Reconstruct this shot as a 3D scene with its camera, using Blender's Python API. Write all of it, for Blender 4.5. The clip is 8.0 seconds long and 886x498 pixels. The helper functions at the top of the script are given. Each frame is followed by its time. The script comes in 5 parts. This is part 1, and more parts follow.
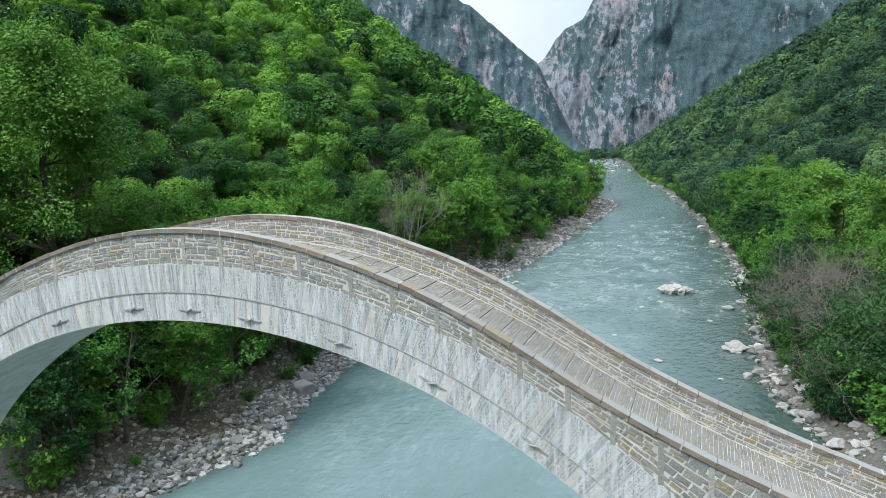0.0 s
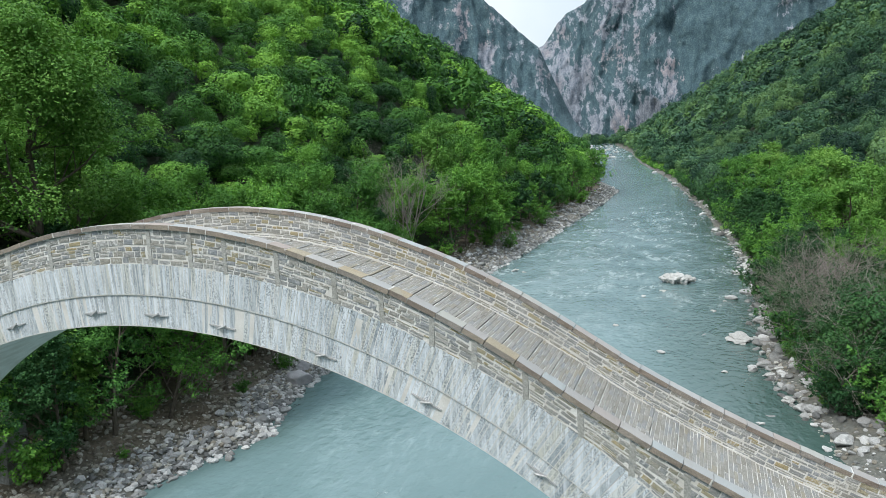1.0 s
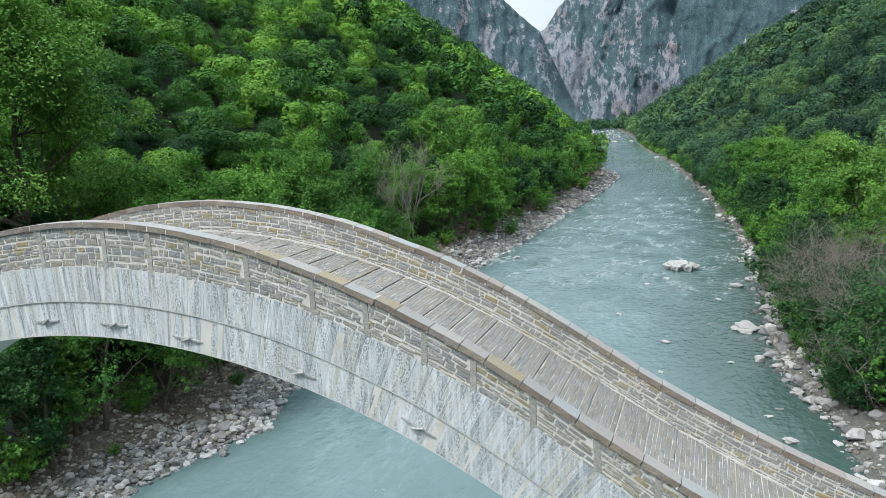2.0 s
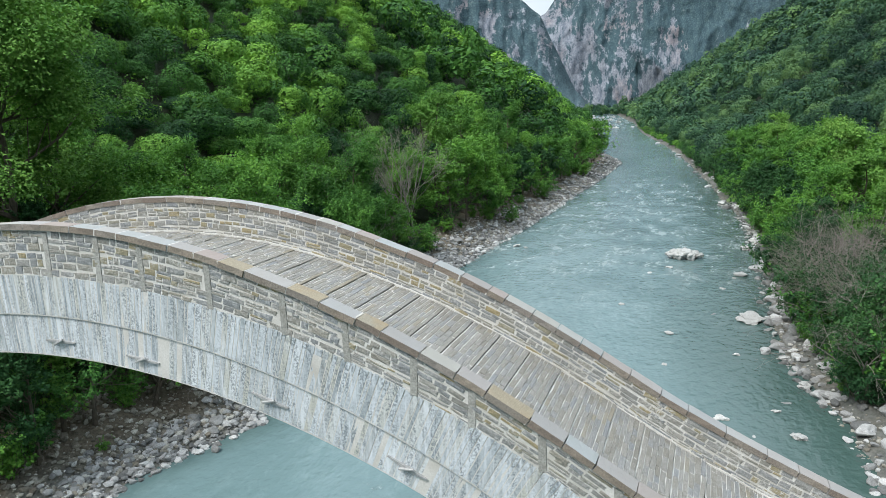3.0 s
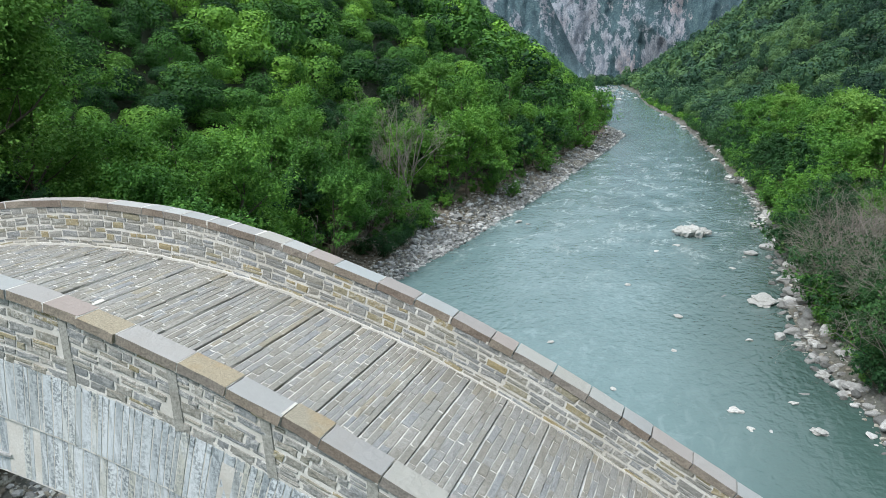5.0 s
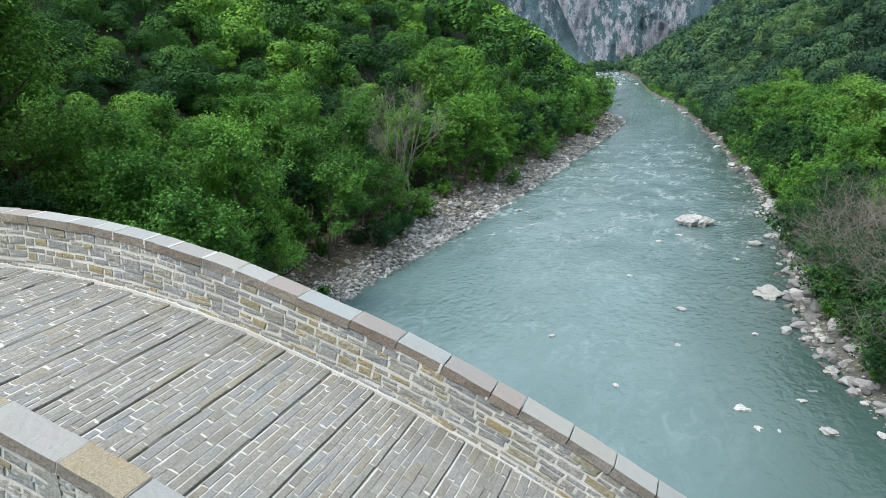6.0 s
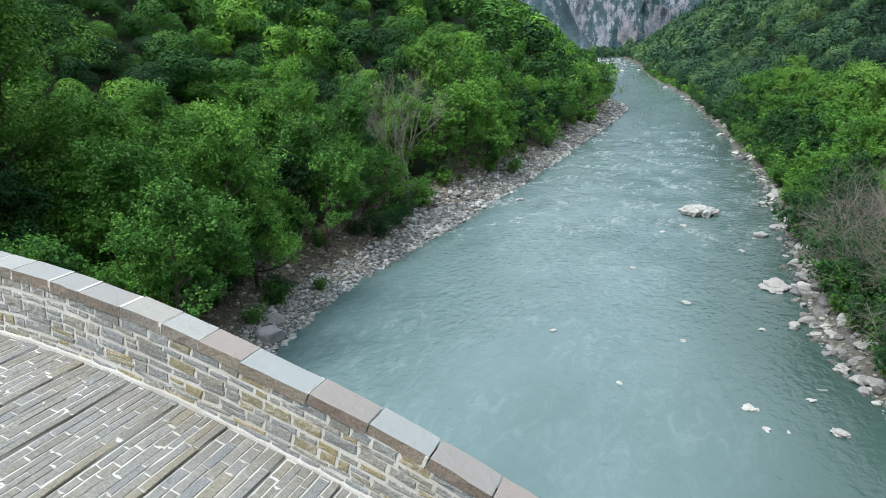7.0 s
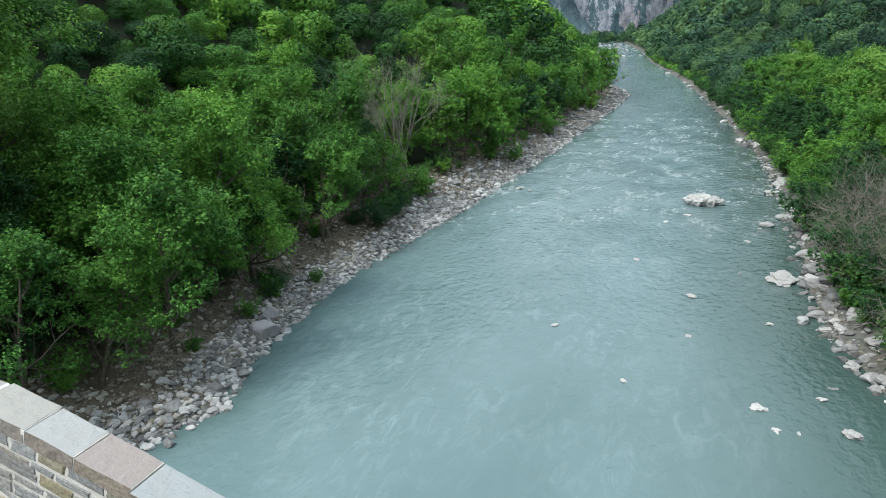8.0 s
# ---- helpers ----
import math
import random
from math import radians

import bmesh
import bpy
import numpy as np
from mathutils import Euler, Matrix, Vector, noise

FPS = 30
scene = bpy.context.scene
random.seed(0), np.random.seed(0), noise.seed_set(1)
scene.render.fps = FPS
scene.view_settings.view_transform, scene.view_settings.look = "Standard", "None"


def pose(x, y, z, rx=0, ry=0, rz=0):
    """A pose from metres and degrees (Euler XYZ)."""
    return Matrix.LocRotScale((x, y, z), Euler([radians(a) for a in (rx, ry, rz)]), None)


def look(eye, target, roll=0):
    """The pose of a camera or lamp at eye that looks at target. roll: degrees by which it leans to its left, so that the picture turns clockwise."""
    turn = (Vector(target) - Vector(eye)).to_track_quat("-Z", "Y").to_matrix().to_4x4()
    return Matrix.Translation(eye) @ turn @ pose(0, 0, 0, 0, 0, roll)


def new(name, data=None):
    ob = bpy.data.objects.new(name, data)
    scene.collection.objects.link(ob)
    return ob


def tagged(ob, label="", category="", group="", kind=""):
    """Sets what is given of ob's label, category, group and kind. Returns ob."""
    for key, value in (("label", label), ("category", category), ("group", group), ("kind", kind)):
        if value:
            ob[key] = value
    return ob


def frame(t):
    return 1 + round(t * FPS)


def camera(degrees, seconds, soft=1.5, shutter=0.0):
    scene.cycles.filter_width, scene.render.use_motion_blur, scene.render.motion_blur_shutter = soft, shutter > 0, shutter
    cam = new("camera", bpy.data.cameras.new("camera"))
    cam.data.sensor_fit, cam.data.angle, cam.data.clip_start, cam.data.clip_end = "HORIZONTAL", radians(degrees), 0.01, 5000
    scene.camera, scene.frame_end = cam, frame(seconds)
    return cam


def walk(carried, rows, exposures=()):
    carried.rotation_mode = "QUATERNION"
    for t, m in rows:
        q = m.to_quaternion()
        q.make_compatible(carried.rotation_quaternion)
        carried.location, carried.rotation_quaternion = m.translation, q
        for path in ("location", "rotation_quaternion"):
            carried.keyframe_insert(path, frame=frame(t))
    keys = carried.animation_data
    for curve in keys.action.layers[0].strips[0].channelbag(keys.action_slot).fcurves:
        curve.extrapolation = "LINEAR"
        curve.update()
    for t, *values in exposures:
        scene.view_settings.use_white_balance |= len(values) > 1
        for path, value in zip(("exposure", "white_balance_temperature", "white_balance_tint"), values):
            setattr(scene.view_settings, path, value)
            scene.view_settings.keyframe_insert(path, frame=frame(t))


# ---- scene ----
cam = camera(64.5, 8.0, soft=0.8)
PATH = [
    (0, (8.192, -12.643, 23.398), (7.488, -10.793, 23.113), -2.3),
    (0.5, (7.926, -11.809, 23.408), (7.22, -9.962, 23.104), -2.2),
    (1, (7.645, -11.008, 23.444), (6.943, -9.164, 23.117), -2.0),
    (1.5, (7.392, -10.173, 23.422), (6.689, -8.334, 23.075), -2.1),
    (3, (6.629, -7.761, 23.429), (5.928, -5.933, 23.022), -2.1),
    (3.5, (6.392, -6.956, 23.437), (5.691, -5.132, 23.012), -2.1),
    (4, (6.135, -6.14, 23.436), (5.435, -4.32, 22.99), -2.1),
    (4.5, (5.862, -5.302, 23.418), (5.162, -3.487, 22.952), -2.1),
    (6, (5.077, -2.786, 23.416), (4.382, -0.985, 22.893), -2.0),
    (6.5, (4.813, -1.954, 23.433), (4.12, -0.158, 22.89), -1.9),
    (7, (4.56, -1.122, 23.45), (3.867, 0.669, 22.89), -1.9),
    (7.5, (4.305, -0.279, 23.463), (3.614, 1.507, 22.883), -1.9),
    (8, (4.058, 0.552, 23.47), (3.367, 2.332, 22.872), -1.9),
]
walk(cam, [(t, look(eye, target, roll)) for t, eye, target, roll in PATH])


# ---- world, sun, exposure ----
SUN_EL, SUN_AZ = 55.0, 215.0
world = bpy.data.worlds.new("overcast_sky")
scene.world = world
world.use_nodes = True
wt = world.node_tree
wt.nodes.clear()
w_out = wt.nodes.new("ShaderNodeOutputWorld")
w_bg = wt.nodes.new("ShaderNodeBackground")
w_sky = wt.nodes.new("ShaderNodeTexSky")
w_sky.sky_type = "NISHITA"
w_sky.sun_disc = False
w_sky.sun_elevation = radians(SUN_EL)
w_sky.sun_rotation = radians(SUN_AZ)
w_sky.dust_density = 3.0
w_tc = wt.nodes.new("ShaderNodeTexCoord")
w_noise = wt.nodes.new("ShaderNodeTexNoise")
w_noise.inputs["Scale"].default_value = 3.0
w_noise.inputs["Detail"].default_value = 6.0
w_ramp = wt.nodes.new("ShaderNodeValToRGB")
w_ramp.color_ramp.elements[0].position = 0.30
w_ramp.color_ramp.elements[0].color = (6.7, 8.1, 9.3, 1)
w_ramp.color_ramp.elements[1].position = 0.70
w_ramp.color_ramp.elements[1].color = (9.5, 10.5, 11.3, 1)
w_mix = wt.nodes.new("ShaderNodeMixRGB")
w_mix.inputs[0].default_value = 0.82
wt.links.new(w_tc.outputs["Generated"], w_noise.inputs["Vector"])
wt.links.new(w_noise.outputs["Fac"], w_ramp.inputs["Fac"])
wt.links.new(w_sky.outputs["Color"], w_mix.inputs[1])
wt.links.new(w_ramp.outputs["Color"], w_mix.inputs[2])
w_sep = wt.nodes.new("ShaderNodeSeparateXYZ")
w_zen = wt.nodes.new("ShaderNodeMapRange")
w_zen.inputs["To Min"].default_value, w_zen.inputs["To Max"].default_value = 0.78, 1.36
w_mul = wt.nodes.new("ShaderNodeMixRGB")
w_mul.blend_type = "MULTIPLY"
w_mul.inputs[0].default_value = 1.0
wt.links.new(w_tc.outputs["Generated"], w_sep.inputs[0])
wt.links.new(w_sep.outputs[2], w_zen.inputs["Value"])
wt.links.new(w_mix.outputs["Color"], w_mul.inputs[1])
wt.links.new(w_zen.outputs["Result"], w_mul.inputs[2])
wt.links.new(w_mul.outputs["Color"], w_bg.inputs["Color"])
w_bg.inputs["Strength"].default_value = 0.112
wt.links.new(w_bg.outputs["Background"], w_out.inputs["Surface"])

sun_data = bpy.data.lights.new("sun", "SUN")
sun_data.energy = 2.8
sun_data.angle = radians(20)
sun_data.color = (1.0, 0.98, 0.94)
sun = new("sun", sun_data)
az, el = radians(SUN_AZ), radians(SUN_EL)
sun_dir = Vector((math.sin(az) * math.cos(el), math.cos(az) * math.cos(el), math.sin(el)))
sun.matrix_world = look(tuple(sun_dir * 200), (0, 0, 0))
scene.view_settings.exposure = 0.18


# ---- materials ----
class Nodes:
    """A short hand for node materials."""

    def __init__(self, name):
        self.m = bpy.data.materials.new(name)
        self.m.use_nodes = True
        self.t = self.m.node_tree
        self.b = self.t.nodes["Principled BSDF"]
        self.out = self.t.nodes["Material Output"]

    def node(self, kind, **values):
        n = self.t.nodes.new(kind)
        for k, v in values.items():
            n.inputs[k.replace("_", " ")].default_value = v
        return n

    def link(self, a, b):
        self.t.links.new(a, b)

    def coords(self, scale=(1, 1, 1), world_space=True):
        mp = self.node("ShaderNodeMapping")
        mp.inputs["Scale"].default_value = scale
        if world_space:
            g = self.node("ShaderNodeNewGeometry")
            self.link(g.outputs["Position"], mp.inputs["Vector"])
        else:
            g = self.node("ShaderNodeTexCoord")
            self.link(g.outputs["Object"], mp.inputs["Vector"])
        return mp.outputs["Vector"]

    def noise(self, scale, detail=4.0, rough=0.55, stretch=(1, 1, 1), world_space=True, distort=0.0):
        n = self.node("ShaderNodeTexNoise", Scale=scale, Detail=detail, Roughness=rough, Distortion=distort)
        self.link(self.coords(stretch, world_space), n.inputs["Vector"])
        return n.outputs["Fac"]

    def ramp(self, fac, stops):
        r = self.node("ShaderNodeValToRGB")
        e = r.color_ramp.elements
        while len(e) < len(stops):
            e.new(0.5)
        for el_, (p, c) in zip(e, stops):
            el_.position = p
            el_.color = (*c, 1) if len(c) == 3 else c
        self.link(fac, r.inputs["Fac"])
        return r.outputs["Color"]

    def step(self, fac, a, b):
        r = self.node("ShaderNodeMapRange")
        r.inputs["From Min"].default_value, r.inputs["From Max"].default_value = a, b
        self.link(fac, r.inputs["Value"])
        return r.outputs["Result"]

    def mix(self, fac, a, b, blend="MIX"):
        n = self.node("ShaderNodeMixRGB")
        n.blend_type = blend
        for slot, v in ((0, fac), (1, a), (2, b)):
            if isinstance(v, (int, float)):
                n.inputs[slot].default_value = v
            elif isinstance(v, tuple):
                n.inputs[slot].default_value = (*v, 1)
            else:
                self.link(v, n.inputs[slot])
        return n.outputs["Color"]

    def math(self, op, a, b=0.0):
        n = self.node("ShaderNodeMath")
        n.operation = op
        for slot, v in ((0, a), (1, b)):
            if isinstance(v, (int, float)):
                n.inputs[slot].default_value = v
            else:
                self.link(v, n.inputs[slot])
        return n.outputs["Value"]

    def split(self, world_space=True):
        s = self.node("ShaderNodeSeparateXYZ")
        self.link(self.coords((1, 1, 1), world_space), s.inputs[0])
        return s.outputs

    def bump(self, height, strength, distance, normal=None):
        n = self.node("ShaderNodeBump", Strength=strength, Distance=distance)
        self.link(height, n.inputs["Height"])
        if normal is not None:
            self.link(normal, n.inputs["Normal"])
        return n.outputs["Normal"]

    def done(self, color, rough=0.85, normal=None, **values):
        if isinstance(color, tuple):
            self.b.inputs["Base Color"].default_value = (*color, 1)
        else:
            self.link(color, self.b.inputs["Base Color"])
        if isinstance(rough, (int, float)):
            self.b.inputs["Roughness"].default_value = rough
        else:
            self.link(rough, self.b.inputs["Roughness"])
        if normal is not None:
            self.link(normal, self.b.inputs["Normal"])
        for k, v in values.items():
            self.b.inputs[k.replace("_", " ")].default_value = v
        return self.m


def stone_material(name, stops, stain=0.35, grain=60.0, grime=(0.16, 0.14, 0.11), speckle=1.0, lime=0.0):
    """Cut or split stone: each piece its own tone, speckle, soft stains, and smears of lime."""
    n = Nodes(name)
    info = n.node("ShaderNodeObjectInfo")
    geo = n.node("ShaderNodeNewGeometry")
    both = n.math("FRACT", n.math("ADD", info.outputs["Random"], geo.outputs["Random Per Island"]))
    tone = n.ramp(both, stops)
    speck = n.noise(grain, 5.0, 0.65)
    col = n.mix(n.step(speck, 0.35, 0.72), n.mix(1.0, tone, (1 - 0.38 * speckle,) * 3, "MULTIPLY"), n.mix(1.0, tone, (1 + 0.25 * speckle,) * 3, "MULTIPLY"))
    cloud = n.noise(2.3, 5.0, 0.6)
    col = n.mix(n.math("MULTIPLY", n.step(cloud, 0.5, 0.75), stain), col, grime)
    if lime:
        smear = n.math("MULTIPLY", n.step(n.noise(1.7, 4.0, 0.6), 0.44, 0.66), n.step(n.noise(22.0, 6.0, 0.7), 0.47, 0.60))
        col = n.mix(n.math("MULTIPLY", smear, lime), col, (0.62, 0.62, 0.60))
    nb = n.bump(speck, 0.5, 0.012)
    nb = n.bump(n.noise(14.0, 4.0), 0.5, 0.03, nb)
    return n.done(col, 0.9, nb)


def leaf_material(name, dark, mid, light, patch=0.11, translucent=0.13, wood=False):
    """Foliage: each crown its own green, each spray a little off it."""
    n = Nodes(name)
    geo = n.node("ShaderNodeNewGeometry")
    if wood:
        tint = n.node("ShaderNodeAttribute")
        tint.attribute_name = "tint"
        whole = tint.outputs["Fac"]
    else:
        info = n.node("ShaderNodeObjectInfo")
        whole = n.math("ADD", n.math("MULTIPLY", n.step(n.noise(0.25, 2.0, 0.5), 0.3, 0.7), 0.5), n.math("MULTIPLY", info.outputs["Random"], 0.5))
    share = 0.74 if wood else 0.62
    fac = n.math("ADD", n.math("MULTIPLY", whole, share), n.math("MULTIPLY", geo.outputs["Random Per Island"], 1 - share))
    col = n.ramp(fac, [(0.08, dark), (0.5, mid), (0.95, light)])
    n.done(col, 0.6)
    n.b.inputs["Specular IOR Level"].default_value = 0.12
    tr = n.node("ShaderNodeBsdfTranslucent")
    n.link(n.mix(1.0, col, (1.1, 1.2, 0.6), "MULTIPLY"), tr.inputs["Color"])
    ms = n.node("ShaderNodeMixShader")
    ms.inputs[0].default_value = translucent
    n.link(n.b.outputs[0], ms.inputs[1])
    n.link(tr.outputs[0], ms.inputs[2])
    n.link(ms.outputs[0], n.out.inputs["Surface"])
    return n.m


def bark_material(name, a, b):
    n = Nodes(name)
    f = n.noise(9.0, 5.0, 0.6, (1, 1, 0.25))
    return n.done(n.ramp(f, [(0.3, a), (0.7, b)]), 0.95, n.bump(f, 0.6, 0.03))


M_LEAF = leaf_material("leaf_green", (0.026, 0.086, 0.024), (0.086, 0.225, 0.044), (0.205, 0.420, 0.066))
M_LEAF_LIGHT = leaf_material("leaf_light_green", (0.052, 0.150, 0.030), (0.130, 0.285, 0.056), (0.235, 0.410, 0.088))
M_LEAF_DARK = leaf_material("leaf_dark_green", (0.013, 0.044, 0.019), (0.030, 0.090, 0.033), (0.070, 0.168, 0.048))
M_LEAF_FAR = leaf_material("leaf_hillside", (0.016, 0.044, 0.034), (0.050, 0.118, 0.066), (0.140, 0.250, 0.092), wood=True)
M_LEAF_WOOD = leaf_material("leaf_woodland", (0.014, 0.048, 0.022), (0.070, 0.192, 0.040), (0.225, 0.450, 0.068), wood=True)
M_BARK = bark_material("bark", (0.05, 0.04, 0.03), (0.14, 0.12, 0.09))
M_DEAD = bark_material("dead_wood", (0.16, 0.14, 0.12), (0.34, 0.31, 0.28))

M_COPING = stone_material("coping_stone", [(0.0, (0.33, 0.305, 0.29)), (0.3, (0.37, 0.40, 0.405)), (0.55, (0.35, 0.30, 0.275)), (0.8, (0.41, 0.425, 0.42)), (1.0, (0.38, 0.36, 0.31))], 0.3, 90.0, (0.32, 0.28, 0.24), 0.2)
M_OCHRE = stone_material("ochre_coping_stone", [(0.0, (0.36, 0.33, 0.26)), (1.0, (0.40, 0.34, 0.24))], 0.75, 80.0, (0.36, 0.25, 0.12))
M_COPING_SIDE = stone_material("brown_side_stone", [(0.0, (0.22, 0.18, 0.15)), (0.5, (0.30, 0.26, 0.21)), (1.0, (0.26, 0.24, 0.22))], 0.4, 50.0, (0.16, 0.12, 0.09))
M_OLD_WALL = stone_material("old_wall_stone", [(0.0, (0.30, 0.30, 0.29)), (1.0, (0.30, 0.30, 0.29))], 0.6, 6.0, (0.14, 0.13, 0.11))
M_RUBBLE = stone_material("rubble_stone", [(0.0, (0.25, 0.262, 0.262)), (0.2, (0.33, 0.315, 0.265)), (0.4, (0.28, 0.30, 0.315)), (0.6, (0.37, 0.36, 0.325)), (0.75, (0.25, 0.27, 0.285)), (0.88, (0.33, 0.30, 0.20)), (0.99, (0.37, 0.31, 0.18))], 0.2, 50.0, lime=0.8)
M_PAVER = stone_material("paver_stone", [(0.0, (0.255, 0.245, 0.215)), (0.3, (0.31, 0.302, 0.27)), (0.5, (0.285, 0.29, 0.285)), (0.7, (0.335, 0.322, 0.29)), (0.85, (0.265, 0.28, 0.29)), (0.97, (0.315, 0.29, 0.23))], 0.3, 60.0, lime=0.22)


def arch_stone():
    """Pale bluish slabs with dark speckle and runs of lime."""
    n = Nodes("arch_stone")
    info = n.node("ShaderNodeObjectInfo")
    geo = n.node("ShaderNodeNewGeometry")
    own = n.math("FRACT", n.math("ADD", info.outputs["Random"], geo.outputs["Random Per Island"]))
    tone = n.ramp(own, [(0.0, (0.34, 0.385, 0.41)), (0.25, (0.62, 0.67, 0.705)), (0.5, (0.43, 0.465, 0.475)), (0.75, (0.70, 0.745, 0.78)), (0.97, (0.53, 0.535, 0.48))])
    speck = n.noise(28.0, 6.0, 0.75)
    cut = n.math("MULTIPLY", n.step(n.noise(2.6, 3.0, 0.6, (3, 3, 0.5)), 0.36, 0.58), n.step(speck, 0.54, 0.46))
    col = n.mix(n.math("MULTIPLY", cut, 0.85), tone, (0.17, 0.20, 0.22))
    run = n.noise(5.0, 5.0, 0.65, (2.6, 2.6, 0.22))
    col = n.mix(n.math("MULTIPLY", n.step(run, 0.49, 0.66), 0.75), col, (0.72, 0.76, 0.80))
    dirt = n.noise(4.0, 4.0, 0.6, (2.2, 2.2, 0.3))
    col = n.mix(n.math("MULTIPLY", n.step(dirt, 0.58, 0.74), 0.5), col, (0.30, 0.31, 0.29))
    nb = n.bump(speck, 0.6, 0.012)
    nb = n.bump(n.noise(9.0, 4.0), 0.4, 0.03, nb)
    return n.done(col, 0.9, nb)


M_VOUSSOIR = arch_stone()
M_BAR = stone_material("tie_stone", [(0.0, (0.36, 0.36, 0.33)), (1.0, (0.48, 0.48, 0.45))], 0.45, 45.0)
M_ROCK = stone_material("river_rock", [(0.0, (0.12, 0.124, 0.122)), (0.4, (0.26, 0.265, 0.26)), (0.75, (0.41, 0.415, 0.41)), (0.97, (0.60, 0.605, 0.595))], 0.35, 20.0, (0.2, 0.18, 0.16))
M_ROUND = stone_material("round_boulder", [(0.0, (0.36, 0.35, 0.36)), (1.0, (0.42, 0.41, 0.42))], 0.3, 14.0, (0.26, 0.24, 0.23), 0.6)
M_SCREE = stone_material("scree_stone", [(0.0, (0.15, 0.136, 0.11)), (0.4, (0.27, 0.252, 0.208)), (0.75, (0.39, 0.378, 0.33)), (1.0, (0.54, 0.535, 0.49))], 0.3, 20.0, (0.2, 0.16, 0.12))
M_PALE = stone_material("pale_rock", [(0.0, (0.42, 0.42, 0.405)), (1.0, (0.55, 0.55, 0.53))], 0.5, 9.0, (0.25, 0.25, 0.23))


def mortar():
    n = Nodes("lime_mortar")
    f = n.noise(40.0, 5.0, 0.6)
    g = n.noise(2.0, 4.0)
    col = n.mix(n.step(g, 0.4, 0.7), n.ramp(f, [(0.3, (0.56, 0.55, 0.52)), (0.7, (0.76, 0.75, 0.72))]), (0.52, 0.50, 0.455))
    return n.done(col, 0.95, n.bump(f, 0.6, 0.01))


M_MORTAR = mortar()


def coursed_masonry():
    """Rubble courses of the abutments: stones of many greys in pale mortar."""
    n = Nodes("coursed_masonry")
    at = n.coords((3.2, 3.2, 7.5))
    cell = n.node("ShaderNodeTexVoronoi")
    edge = n.node("ShaderNodeTexVoronoi")
    edge.feature = "DISTANCE_TO_EDGE"
    for v in (cell, edge):
        v.inputs["Scale"].default_value = 1.0
        v.inputs["Randomness"].default_value = 0.75
        n.link(at, v.inputs["Vector"])
    sep = n.node("ShaderNodeSeparateColor")
    n.link(cell.outputs["Color"], sep.inputs[0])
    tone = n.ramp(sep.outputs[0], [(0.0, (0.26, 0.275, 0.28)), (0.35, (0.38, 0.365, 0.31)), (0.65, (0.31, 0.345, 0.37)), (1.0, (0.42, 0.40, 0.33))])
    grain = n.noise(50.0, 5.0, 0.65)
    tone = n.mix(n.step(grain, 0.35, 0.7), n.mix(1.0, tone, (0.7, 0.7, 0.7), "MULTIPLY"), tone)
    joint = n.step(edge.outputs["Distance"], 0.05, 0.10)
    col = n.mix(joint, (0.62, 0.61, 0.57), tone)
    return n.done(col, 0.92, n.bump(grain, 0.5, 0.01, n.bump(joint, 0.7, 0.03)))


M_COURSED = coursed_masonry()


def metal():
    n = Nodes("weathered_steel")
    f = n.noise(30.0, 4.0)
    return n.done(n.ramp(f, [(0.3, (0.34, 0.345, 0.345)), (0.7, (0.50, 0.505, 0.50))]), 0.6, n.bump(f, 0.3, 0.01), Metallic=0.35)


M_STEEL = metal()


